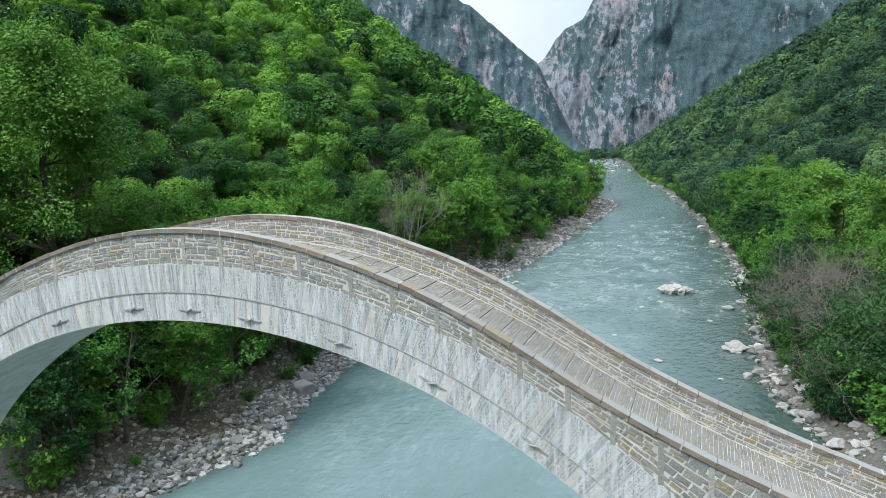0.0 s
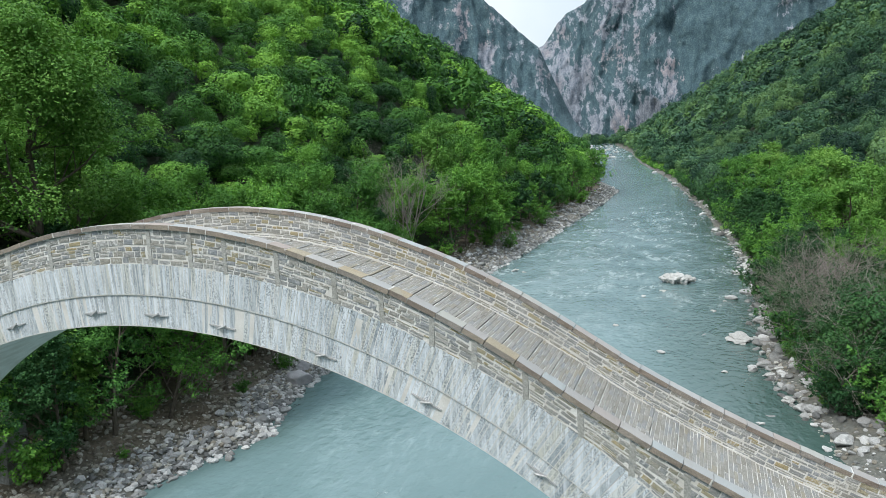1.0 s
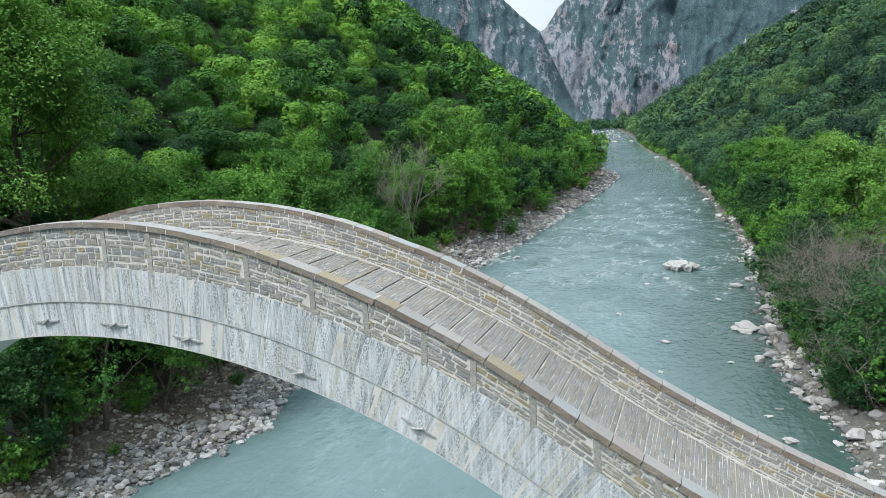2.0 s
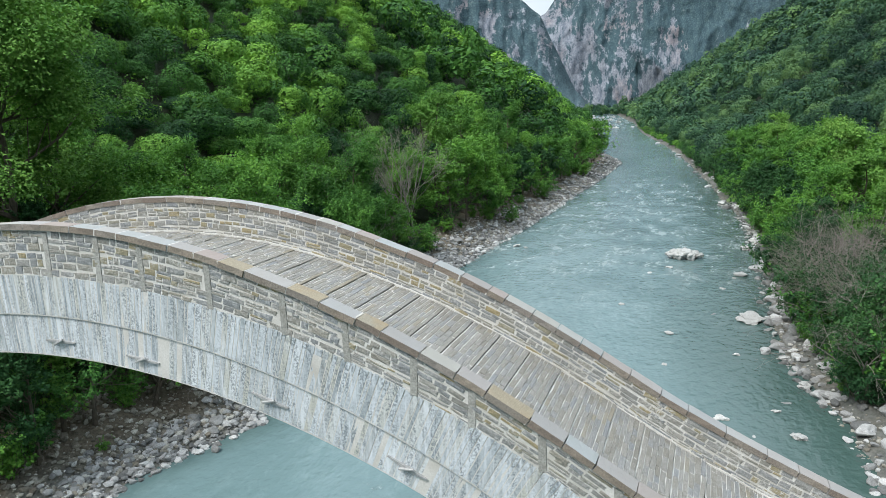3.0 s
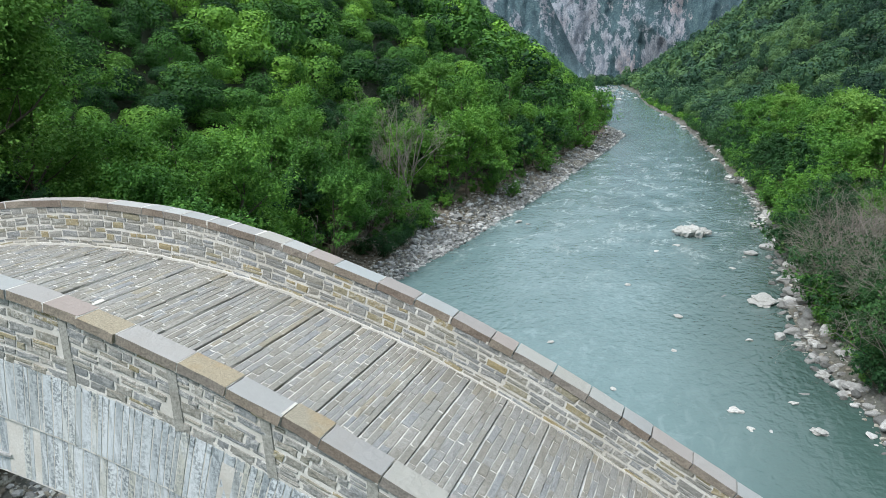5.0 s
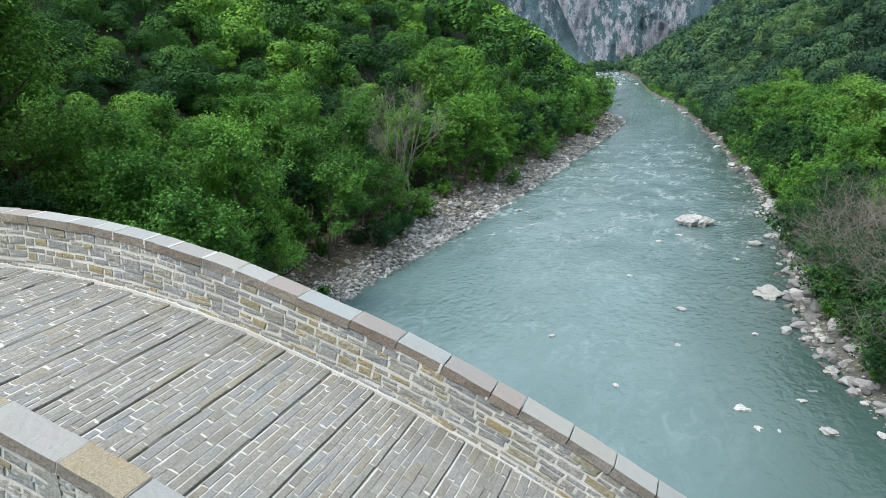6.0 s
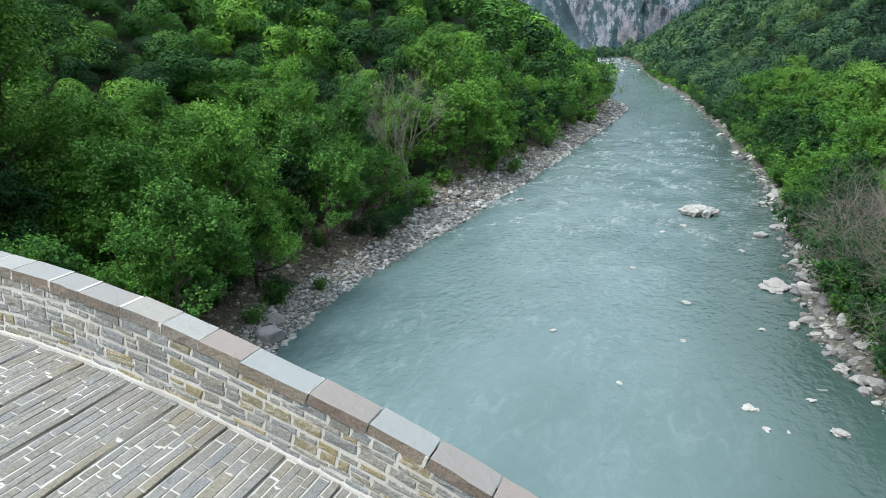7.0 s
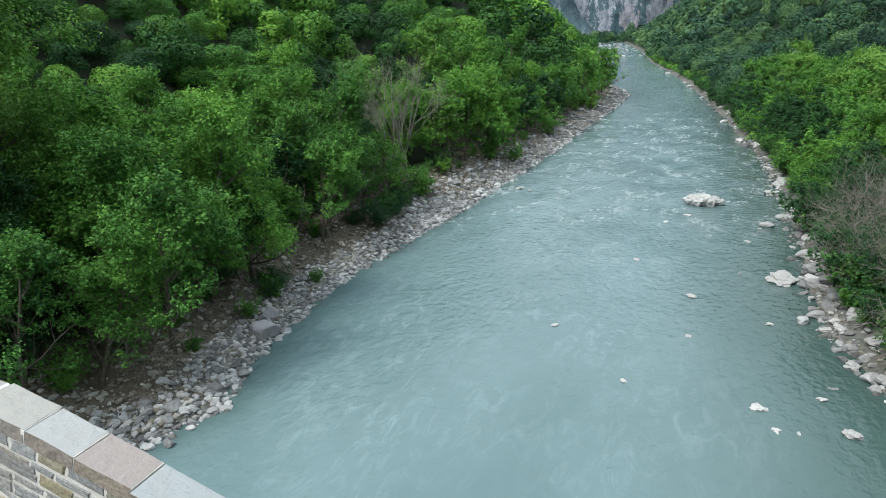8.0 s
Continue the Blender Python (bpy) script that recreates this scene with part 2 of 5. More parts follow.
def water_material():
    n = Nodes("river_water")
    big = n.noise(0.06, 4.0, 0.55, (1.0, 0.45, 1.0))
    col = n.ramp(big, [(0.32, (0.106, 0.174, 0.178)), (0.68, (0.164, 0.246, 0.255))])
    wisp = n.math("MULTIPLY", n.step(n.noise(0.8, 6.0, 0.68, (1.0, 0.4, 1.0), distort=1.2), 0.48, 0.70), n.step(n.noise(0.07, 3.0), 0.35, 0.65))
    col = n.mix(n.math("MULTIPLY", wisp, 0.40), col, (0.30, 0.40, 0.41))
    # Darker green: shallow edges plus the hillside's reflection put into the colour.
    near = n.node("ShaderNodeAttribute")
    near.attribute_name = "shallow_reflect"
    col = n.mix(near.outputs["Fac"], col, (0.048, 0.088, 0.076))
    xyz = n.split()
    rapid = n.math("MULTIPLY", n.step(xyz[1], 60.0, 95.0), n.math("SUBTRACT", 1.0, n.step(xyz[1], 150.0, 250.0)))
    white = n.step(xyz[1], 420.0, 640.0)
    zone = n.math("MINIMUM", n.math("ADD", n.math("MULTIPLY", rapid, 0.55), n.math("MULTIPLY", white, 0.9)), 1.0)
    f1 = n.noise(0.22, 6.0, 0.65, (1.0, 0.6, 1.0), distort=0.6)
    f2 = n.noise(1.3, 5.0, 0.65, (1.0, 0.5, 1.0), distort=0.8)
    foam = n.math("MULTIPLY", n.step(f1, 0.50, 0.68), n.step(f2, 0.40, 0.62))
    fleck = n.math("MULTIPLY", n.step(n.noise(0.13, 3.0), 0.56, 0.72), n.step(n.noise(1.1, 6.0, 0.7, (1.0, 0.45, 1.0), distort=1.2), 0.58, 0.72))
    foam_fac = n.math("MINIMUM", n.math("ADD", n.math("MULTIPLY", foam, zone), n.math("MULTIPLY", fleck, 0.32)), 1.0)
    col = n.mix(n.math("MULTIPLY", foam_fac, 0.75), col, (0.62, 0.68, 0.68))
    r1 = n.noise(0.45, 2.0, 0.5, (1.0, 0.7, 1.0), distort=0.3)
    r3 = n.noise(1.5, 1.5, 0.45, (1.0, 0.75, 1.0), distort=0.2)
    r2 = n.noise(4.0, 1.0, 0.45, (1.0, 0.7, 1.0), distort=0.2)
    calm = n.step(n.noise(0.09, 3.0, 0.5, (1.0, 0.5, 1.0)), 0.25, 0.75)
    nb = n.bump(r1, 0.45, 0.26)
    nb = n.bump(n.math("MULTIPLY", r3, n.math("ADD", calm, 0.25)), 0.65, 0.24, nb)
    nb = n.bump(r2, 0.5, 0.07, nb)
    nb = n.bump(foam_fac, 0.6, 0.2, nb)
    return n.done(col, n.ramp(foam_fac, [(0.0, (0.14,) * 3), (0.6, (0.6,) * 3)]), nb, IOR=1.33)


M_WATER = water_material()


def ground_material():
    n = Nodes("valley_ground")
    tint = n.node("ShaderNodeAttribute")
    tint.attribute_name = "cover"
    sep = n.node("ShaderNodeSeparateColor")
    n.link(tint.outputs["Color"], sep.inputs[0])
    a = n.noise(3.0, 6.0, 0.7)
    b = n.noise(0.35, 5.0, 0.6)
    soil = n.mix(n.step(b, 0.35, 0.65), n.ramp(a, [(0.3, (0.070, 0.058, 0.040)), (0.7, (0.165, 0.138, 0.10))]), n.ramp(a, [(0.3, (0.10, 0.085, 0.062)), (0.7, (0.22, 0.19, 0.145))]))
    grav = n.mix(n.step(b, 0.4, 0.65), n.ramp(a, [(0.3, (0.072, 0.078, 0.070)), (0.7, (0.19, 0.196, 0.180))]), n.ramp(a, [(0.3, (0.080, 0.078, 0.064)), (0.7, (0.18, 0.172, 0.146))]))
    # Near-black green: undergrowth with the shade below the crowns put into its colour.
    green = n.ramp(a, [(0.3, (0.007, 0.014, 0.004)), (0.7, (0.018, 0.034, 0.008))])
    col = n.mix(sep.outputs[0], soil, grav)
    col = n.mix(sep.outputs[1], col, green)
    nb = n.bump(a, 0.8, 0.15)
    nb = n.bump(n.noise(12.0, 4.0, 0.6), 0.6, 0.05, nb)
    return n.done(col, 0.95, nb)


M_GROUND = ground_material()


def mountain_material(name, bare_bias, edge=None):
    """Limestone ribs between gullies of scrub, blue haze put into their colours; face_at runs along and up the
    mountainside in hundreds of metres.
    """
    n = Nodes(name)
    at = n.node("ShaderNodeAttribute")
    at.attribute_name = "face_at"

    def field(scale, detail, rough, tall=1.0, distort=0.0):
        mp = n.node("ShaderNodeMapping")
        mp.inputs["Scale"].default_value = (1, tall, 1)
        n.link(at.outputs["Vector"], mp.inputs["Vector"])
        t = n.node("ShaderNodeTexNoise", Scale=scale, Detail=detail, Roughness=rough, Distortion=distort)
        n.link(mp.outputs["Vector"], t.inputs["Vector"])
        return t.outputs["Fac"]

    broad = field(0.75, 3.0, 0.5, 0.7)
    ribs = field(4.0, 6.0, 0.62, 0.32, 0.2)
    crag = field(13.0, 7.0, 0.70, 0.5)
    fine = field(55.0, 6.0, 0.70, 0.7)
    tone = n.math("ADD", n.math("MULTIPLY", crag, 0.55), n.math("MULTIPLY", fine, 0.45))
    # Distance haze is painted in: rock and scrub are bluer and paler.
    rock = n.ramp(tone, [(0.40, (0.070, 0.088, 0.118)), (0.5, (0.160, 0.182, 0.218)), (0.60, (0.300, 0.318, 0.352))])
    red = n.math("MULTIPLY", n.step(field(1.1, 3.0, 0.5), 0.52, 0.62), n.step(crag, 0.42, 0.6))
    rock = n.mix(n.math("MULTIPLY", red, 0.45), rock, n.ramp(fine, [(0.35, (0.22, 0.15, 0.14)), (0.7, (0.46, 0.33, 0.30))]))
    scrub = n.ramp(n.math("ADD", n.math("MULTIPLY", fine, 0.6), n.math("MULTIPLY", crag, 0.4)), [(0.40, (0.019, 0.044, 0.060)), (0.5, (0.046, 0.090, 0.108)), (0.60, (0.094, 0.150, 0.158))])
    bare = n.math("MULTIPLY", n.math("SUBTRACT", broad, 0.5), 2.6)
    bare = n.math("ADD", bare, n.math("MULTIPLY", n.math("SUBTRACT", ribs, 0.5), 2.6))
    bare = n.math("ADD", bare, n.math("MULTIPLY", n.math("SUBTRACT", crag, 0.5), 1.9))
    bare = n.math("ADD", bare, n.math("MULTIPLY", n.math("SUBTRACT", fine, 0.5), 0.7))
    bare = n.math("ADD", bare, bare_bias)
    if edge is not None:
        sep = n.node("ShaderNodeSeparateXYZ")
        n.link(at.outputs["Vector"], sep.inputs[0])
        bare = n.math("SUBTRACT", bare, n.math("MULTIPLY", n.step(sep.outputs[0], edge[0], edge[1]), 0.55))
    col = n.mix(n.step(bare, -0.02, 0.10), scrub, rock)
    nb = n.bump(crag, 0.6, 5.0)
    nb = n.bump(fine, 0.5, 2.0, nb)
    return n.done(col, 0.95, nb)


M_MOUNTAIN_WEST = mountain_material("hazed_scrub_and_rock", -0.30)
M_MOUNTAIN_EAST = mountain_material("hazed_cliff", 0.07, (1.2, 0.0))


# ---- building helpers ----
def smooth(a, b, x):
    t = np.clip((x - a) / (b - a), 0, 1)
    return t * t * (3 - 2 * t)


TABLE = np.random.RandomState(7).rand(256, 256)


def vnoise(x, y):
    """Smooth value noise, about -0.5 to 0.5."""
    xi, yi = np.floor(x).astype(int), np.floor(y).astype(int)
    fx, fy = x - xi, y - yi
    fx, fy = fx * fx * (3 - 2 * fx), fy * fy * (3 - 2 * fy)
    g = lambda i, j: TABLE[(xi + i) & 255, (yi + j) & 255]
    return (g(0, 0) * (1 - fx) + g(1, 0) * fx) * (1 - fy) + (g(0, 1) * (1 - fx) + g(1, 1) * fx) * fy - 0.5


def fbm(x, y, octaves=5, gain=0.5):
    s, a = 0.0, 1.0
    for k in range(octaves):
        s = s + a * vnoise(x * 2 ** k + 17.3 * k, y * 2 ** k - 9.1 * k)
        a *= gain
    return s


def mesh_from(name, verts, faces, material, shade=False):
    """A mesh from arrays; faces is an (n, 3) or (n, 4) array."""
    verts, faces = np.asarray(verts, np.float32), np.asarray(faces, np.int32)
    me = bpy.data.meshes.new(name)
    n, k = faces.shape
    me.vertices.add(len(verts))
    me.vertices.foreach_set("co", verts.ravel())
    me.loops.add(n * k)
    me.loops.foreach_set("vertex_index", faces.ravel())
    me.polygons.add(n)
    me.polygons.foreach_set("loop_start", np.arange(0, n * k, k, dtype=np.int32))
    me.polygons.foreach_set("use_smooth", np.full(n, shade))
    me.materials.append(material)
    me.update(calc_edges=True)
    return me


def thing(name, label, category, at=(0, 0, 0), group="", kind=""):
    ob = new(name)
    ob.matrix_world = pose(*at)
    return tagged(ob, label, category, group, kind)


def part(name, data, parent, label="", m=None):
    ob = new(name, data)
    ob.parent = parent
    if m is not None:
        ob.matrix_basis = m
    return tagged(ob, label)


def grid_faces(nu, nv, wrap=False):
    i = np.arange(nu - 1)[:, None] * nv + np.arange(nv - 1)[None, :]
    return np.stack([i, i + nv, i + nv + 1, i + 1], -1).reshape(-1, 4)


# ---- the valley ----
BANK_L = np.array([(-400, -3.1), (-60, -25.1), (23.9, -28.1), (28.8, -26.8), (33.6, -24.9), (38.6, -27.1), (44.6, -28.1), (51.7, -28.9), (58.8, -29.3), (82.7, -27.4), (105.3, -26.0), (147.1, -24.3), (207, -22.8), (251, -23.1), (280, -29.8), (316, -41.4), (461, -64.2), (654, -92.8), (932, -149.8), (1000, -163.8), (4000, -780.2)], float)
BANK_R = np.array([(-400, 34.9), (-60, 20.9), (18.0, 16.9), (38.5, 17.2), (44.5, 16.6), (48.5, 15.9), (52.6, 14.8), (57.7, 13.8), (65.9, 13.4), (78.5, 13.6), (96.6, 13.7), (129.9, 12.8), (196, 6.3), (276, -3.2), (314, -9.0), (460, -34.1), (636, -56.8), (679, -64.6), (930, -106.1), (1000, -117.8), (4000, -615.6)], float)


def banks(x, y):
    """How far a point lies beyond the left and the right water's edge."""
    wig = 0.9 * vnoise(y * 0.13, y * 0 + 3.3) + 0.7 * vnoise(y * 0.4, y * 0 + 8.1)
    return np.interp(y, BANK_L[:, 0], BANK_L[:, 1]) - x + wig, x - np.interp(y, BANK_R[:, 0], BANK_R[:, 1]) + wig


def soft_min(a, b, k):
    h = np.clip(0.5 + 0.5 * (b - a) / k, 0, 1)
    return b * (1 - h) + a * h - k * h * (1 - h)


def terrain(x, y):
    x, y = np.asarray(x, float), np.asarray(y, float)
    d, e = banks(x, y)
    dp, ep = np.maximum(d, 0), np.maximum(e, 0)
    left = 0.30 * np.minimum(dp, 9) + 0.73 * np.maximum(dp - 9, 0) * smooth(9, 30, dp)
    left = soft_min(left, np.maximum(640 - y, 0) + 2, 18)
    right = 0.35 * np.minimum(ep, 6) + 0.10 * np.maximum(ep - 6, 0) + 0.56 * np.maximum(ep - 22, 0)
    right = soft_min(right, np.maximum(1000 - y, 0) * 0.7 + 2, 25)
    h = np.where(d > 0, left, np.where(e > 0, right, np.maximum(-1.4, 0.4 * np.maximum(d, e))))
    far = smooth(15, 80, np.maximum(d, e))
    h = h + far * (14 * fbm(x * 0.011, y * 0.011, 4)) + smooth(0.5, 6, np.maximum(d, e)) * 0.7 * fbm(x * 0.35, y * 0.35, 3)
    return h


def build_ground():
    az = np.radians(np.concatenate([np.linspace(-180, -34, 60, endpoint=False), np.linspace(-34, 70, 330, endpoint=False), np.linspace(70, 180, 46)]))
    r = np.concatenate([np.linspace(0.5, 60, 90, endpoint=False), 60 * np.power(3600 / 60, np.linspace(0, 1, 140))])
    A, R = np.meshgrid(az, r, indexing="ij")
    x, y = 6 - R * np.sin(A), -6 + R * np.cos(A)
    z = terrain(x, y)
    d, e = banks(x, y)
    z = np.where(np.maximum(d, e) < 0, np.minimum(z, -0.05), z)
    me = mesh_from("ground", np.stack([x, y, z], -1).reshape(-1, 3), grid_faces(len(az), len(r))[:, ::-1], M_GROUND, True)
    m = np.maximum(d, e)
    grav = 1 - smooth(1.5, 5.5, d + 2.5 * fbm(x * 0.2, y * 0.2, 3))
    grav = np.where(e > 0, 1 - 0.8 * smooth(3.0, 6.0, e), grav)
    # Wooded ground takes the green that carries painted shade.
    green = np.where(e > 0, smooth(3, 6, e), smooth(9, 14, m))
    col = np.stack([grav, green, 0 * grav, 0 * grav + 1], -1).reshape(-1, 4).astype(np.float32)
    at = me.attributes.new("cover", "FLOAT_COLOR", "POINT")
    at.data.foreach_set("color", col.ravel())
    return tagged(new("ground", me), "brown soil and grey gravel valley floor rising into green hills", "ground", kind="structure")


def build_water():
    ys = np.concatenate([np.linspace(-400, -20, 20, endpoint=False), np.linspace(-20, 200, 220, endpoint=False), np.linspace(200, 1400, 200)])
    us = np.linspace(-0.15, 1.15, 60)
    U, Y = np.meshgrid(us, ys, indexing="ij")
    xl, xr = np.interp(Y, BANK_L[:, 0], BANK_L[:, 1]), np.interp(Y, BANK_R[:, 0], BANK_R[:, 1])
    X = xl + (xr - xl) * U
    rough = 0.06 + 0.16 * smooth(60, 100, Y) * (1 - smooth(150, 240, Y)) + 0.35 * smooth(420, 640, Y)
    Z = rough * fbm(X * 0.35, Y * 0.2, 4)
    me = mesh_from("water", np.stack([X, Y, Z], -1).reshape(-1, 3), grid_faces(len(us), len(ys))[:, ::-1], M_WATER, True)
    # Shallow edges; the wide dark band at U=1 paints in the hillside's reflection.
    shallow_reflect = 0.95 * (1 - smooth(-0.02, 0.42, 1.0 - U)) + 0.55 * (1 - smooth(0, 0.08, U))
    at = me.attributes.new("shallow_reflect", "FLOAT", "POINT")
    at.data.foreach_set("value", (shallow_reflect * (1 - smooth(150, 300, Y))).ravel().astype(np.float32))
    return tagged(new("water", me), "milky turquoise river with ripples and white rapids", "river", kind="structure")


def ridged(x, y, octaves=4, gain=0.5):
    return 0.5 - np.abs(fbm(x, y, octaves, gain))


def build_mountain(name, label, az0, az1, heights, r0, depth, seed, material):
    """A mountainside between two bearings, whose skyline follows a few summit heights; ribs and gullies run down it."""
    nu, nv = 620, 180
    a = np.linspace(az0, az1, nu)
    hs = np.array(heights, float)
    top = np.interp(a, hs[:, 0], hs[:, 1])
    v = np.linspace(0, 1, nv)
    A, V = np.meshgrid(a, v, indexing="ij")
    T = np.repeat(top[:, None], nv, 1)
    U = np.radians(A) * r0 / 100.0
    H = V * T / 100.0
    warp = 0.35 * fbm(U * 0.9 + seed, H * 0.9, 3)
    spur = ridged(U * 0.45 + seed + warp, H * 0.10 + seed, 3)
    rib = ridged(U * 2.4 + 2 * seed + warp, H * 0.6 + seed, 4, 0.55)
    crag = fbm(U * 6.0 + seed, H * 3.2 + seed, 4, 0.6)
    ledge = vnoise(U * 1.1 + seed, H * 5.5 + warp * 3)
    R = r0 + depth * V - 120 * spur - 46 * rib - 7 * crag - 3 * ledge
    Z = T * np.power(V, 0.92) + smooth(0.6, 1.0, V) * T * 0.035 * fbm(U * 3.0, H * 1.5 + seed, 4, 0.6)
    x, y = 6 - R * np.sin(np.radians(A)), -6 + R * np.cos(np.radians(A))
    me = mesh_from(name, np.stack([x, y, Z], -1).reshape(-1, 3), grid_faces(nu, nv), material, True)
    where = me.attributes.new("face_at", "FLOAT_VECTOR", "POINT")
    where.data.foreach_set("vector", np.stack([U, H, 0 * U + seed], -1).astype(np.float32).ravel())
    return tagged(new(name, me), label, "mountain", kind="structure")


def tan_h(elev, r):
    return 23.5 + r * math.tan(radians(elev))


build_ground()
build_water()
RC, RD = 1250, 1500
WEST = [(8, -1.5), (10.1, 0.6), (11.4, 3.3), (12.8, 6.2), (13.7, 6.8), (14.6, 7.5), (16.3, 8.9), (18, 10.4), (18.9, 11.1), (21.1, 11.9), (30, 13), (62, 13)]
EAST = [(-52, 11), (-18, 13), (-3, 13.5), (4, 14.5), (8.1, 10.6), (9.3, 8.9), (10.6, 8.3), (11.3, 7.8), (12.5, 6.3), (16, 3.5), (22, 3)]
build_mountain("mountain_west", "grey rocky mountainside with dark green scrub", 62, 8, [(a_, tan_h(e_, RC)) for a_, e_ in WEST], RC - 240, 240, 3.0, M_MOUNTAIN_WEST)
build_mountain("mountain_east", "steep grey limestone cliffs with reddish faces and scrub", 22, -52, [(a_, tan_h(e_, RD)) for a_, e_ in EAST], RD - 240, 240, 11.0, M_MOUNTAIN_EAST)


# ---- the bridge ----
CX = -2.95                        # the crown
ARCH_IN, ARCH_MID, ARCH_OUT = (19.69, 14.9), (20.36, 14.64), (21.03, 16.0)   # crown height and radius of the ring lines
COPE = np.array([(0, 21.84), (1.5, 21.755), (3, 21.50), (4.3, 21.13), (5.3, 20.785), (6.24, 20.385), (7.1, 19.965), (8.07, 19.42), (9.2, 18.76), (10.5, 18.10), (11.2, 17.78), (12.8, 17.13), (14.5, 16.52), (18, 15.3), (28, 11.5), (44, 5.0)])
Y0, Y1 = -0.03, 3.17               # the two faces of the bridge
WALL = 0.20                       # thickness of a parapet
WALK = 0.68                       # the paving lies this far below the coping


def cope(x):
    """Top of the coping over a place along the bridge, a smooth curve."""
    d = np.abs(np.asarray(x, float) - CX)
    dk, zk = COPE.T
    s = np.gradient(zk, dk)
    s[0] = 0
    i = np.clip(np.searchsorted(dk, d) - 1, 0, len(dk) - 2)
    h = dk[i + 1] - dk[i]
    t = (d - dk[i]) / h
    return (2 * t**3 - 3 * t**2 + 1) * zk[i] + (t**3 - 2 * t**2 + t) * h * s[i] + (3 * t**2 - 2 * t**3) * zk[i + 1] + (t**3 - t**2) * h * s[i + 1]


def slope(x):
    return float(math.atan2(cope(x + 0.05) - cope(x - 0.05), 0.1))


def ring(line, theta):
    """The point of a ring line at a bearing from upright, seen from the middle ring's centre."""
    crown, radius = line
    c0 = ARCH_MID[0] - ARCH_MID[1]
    off = (crown - radius) - c0
    r = off * np.cos(theta) + np.sqrt(radius**2 - (off * np.sin(theta)) ** 2)
    return CX + r * np.sin(theta), c0 + r * np.cos(theta)


def band(name, lower, upper, y0, y1, material, shade=False):
    """A solid between two lines (x, z arrays), from y0 to y1."""
    n = len(lower[0])
    v = []
    for y in (y0, y1):
        for xs, zs in (lower, upper):
            v += [(float(a), y, float(b)) for a, b in zip(xs, zs)]
    f = []
    for i in range(n - 1):
        a, b, c, d = i, n + i, 2 * n + i, 3 * n + i
        f += [(a, a + 1, b + 1, b), (c, d, d + 1, c + 1), (a, c, c + 1, a + 1), (b, b + 1, d + 1, d)]
    f += [(0, n, 3 * n, 2 * n), (n - 1, 3 * n - 1, 4 * n - 1, 2 * n - 1)]
    return mesh_from(name, v, f, material, shade)


bridge = thing("stone_arch_bridge", "pale grey single-arch stone footbridge with cobbled deck and parapets", "bridge", (CX, 1.6, 0))
INV = bridge.matrix_world.inverted()


def bridge_part(name, me, label=""):
    ob = part(name, me, bridge, label)
    ob.matrix_parent_inverse = INV
    return ob


th = np.linspace(-1.42, 1.42, 160)


def under_deck(line):
    x, z = line
    return x, np.minimum(z, cope(x) - WALK - 0.13)


lower_ring = bridge_part("lower_arch_ring", band("lower_arch_ring", ring(ARCH_IN, th), ring(ARCH_MID, th), Y0 + 0.0275, Y1 - 0.0275, M_MORTAR), "arch ring of thin pale grey slabs")
upper_ring = bridge_part("upper_arch_ring", band("upper_arch_ring", ring(ARCH_MID, th), under_deck(ring(ARCH_OUT, th)), Y0 + 0.0005, Y1 - 0.0005, M_MORTAR), "arch ring of upright grey slabs")
xs = np.linspace(-47, 41, 400)
c_out = ARCH_OUT[0] - ARCH_OUT[1]
inner = np.abs(xs - CX) < 14.0
zlow = np.where(inner, c_out + np.sqrt(np.maximum(ARCH_OUT[1] ** 2 - (xs - CX) ** 2, 0)) - 0.05, np.minimum(terrain(xs, xs * 0 + 1.6), 2.0) - 0.8)
deck_z = cope(xs) - WALK
zlow = np.minimum(zlow, deck_z - 0.2)
spandrel = bridge_part("spandrel_wall", band("spandrel_wall", (xs, zlow), (xs, deck_z - 0.13), Y0 + 0.0075, Y1 - 0.0075, M_MORTAR), "rubble masonry with wide lime joints")
deck = bridge_part("deck", band("deck", (xs, deck_z - 0.20), (xs, deck_z - 0.10), Y0 + WALL - 0.02, Y1 - WALL + 0.02, M_MORTAR), "paving of narrow grey stones in stepped rows")
near_parapet = bridge_part("parapet", band("parapet", (xs, deck_z - 0.129), (xs, cope(xs) - 0.092), Y0 + 0.0075, Y0 + WALL - 0.001, M_MORTAR), "rubble masonry parapet with flat coping slabs")
far_parapet = bridge_part("parapet", band("parapet", (xs, deck_z - 0.129), (xs, cope(xs) - 0.092), Y1 - WALL + 0.001, Y1 - 0.0075, M_MORTAR), "rubble masonry parapet with flat coping slabs")

# beyond the arch the walls and the deck are coursed masonry
for ob in (spandrel, deck, near_parapet, far_parapet):
    ob.data.materials.append(M_COURSED)
    for pl in ob.data.polygons:
        if not -16.3 < pl.center.x < (10.1 if ob is spandrel else 12.7):
            pl.material_index = 1


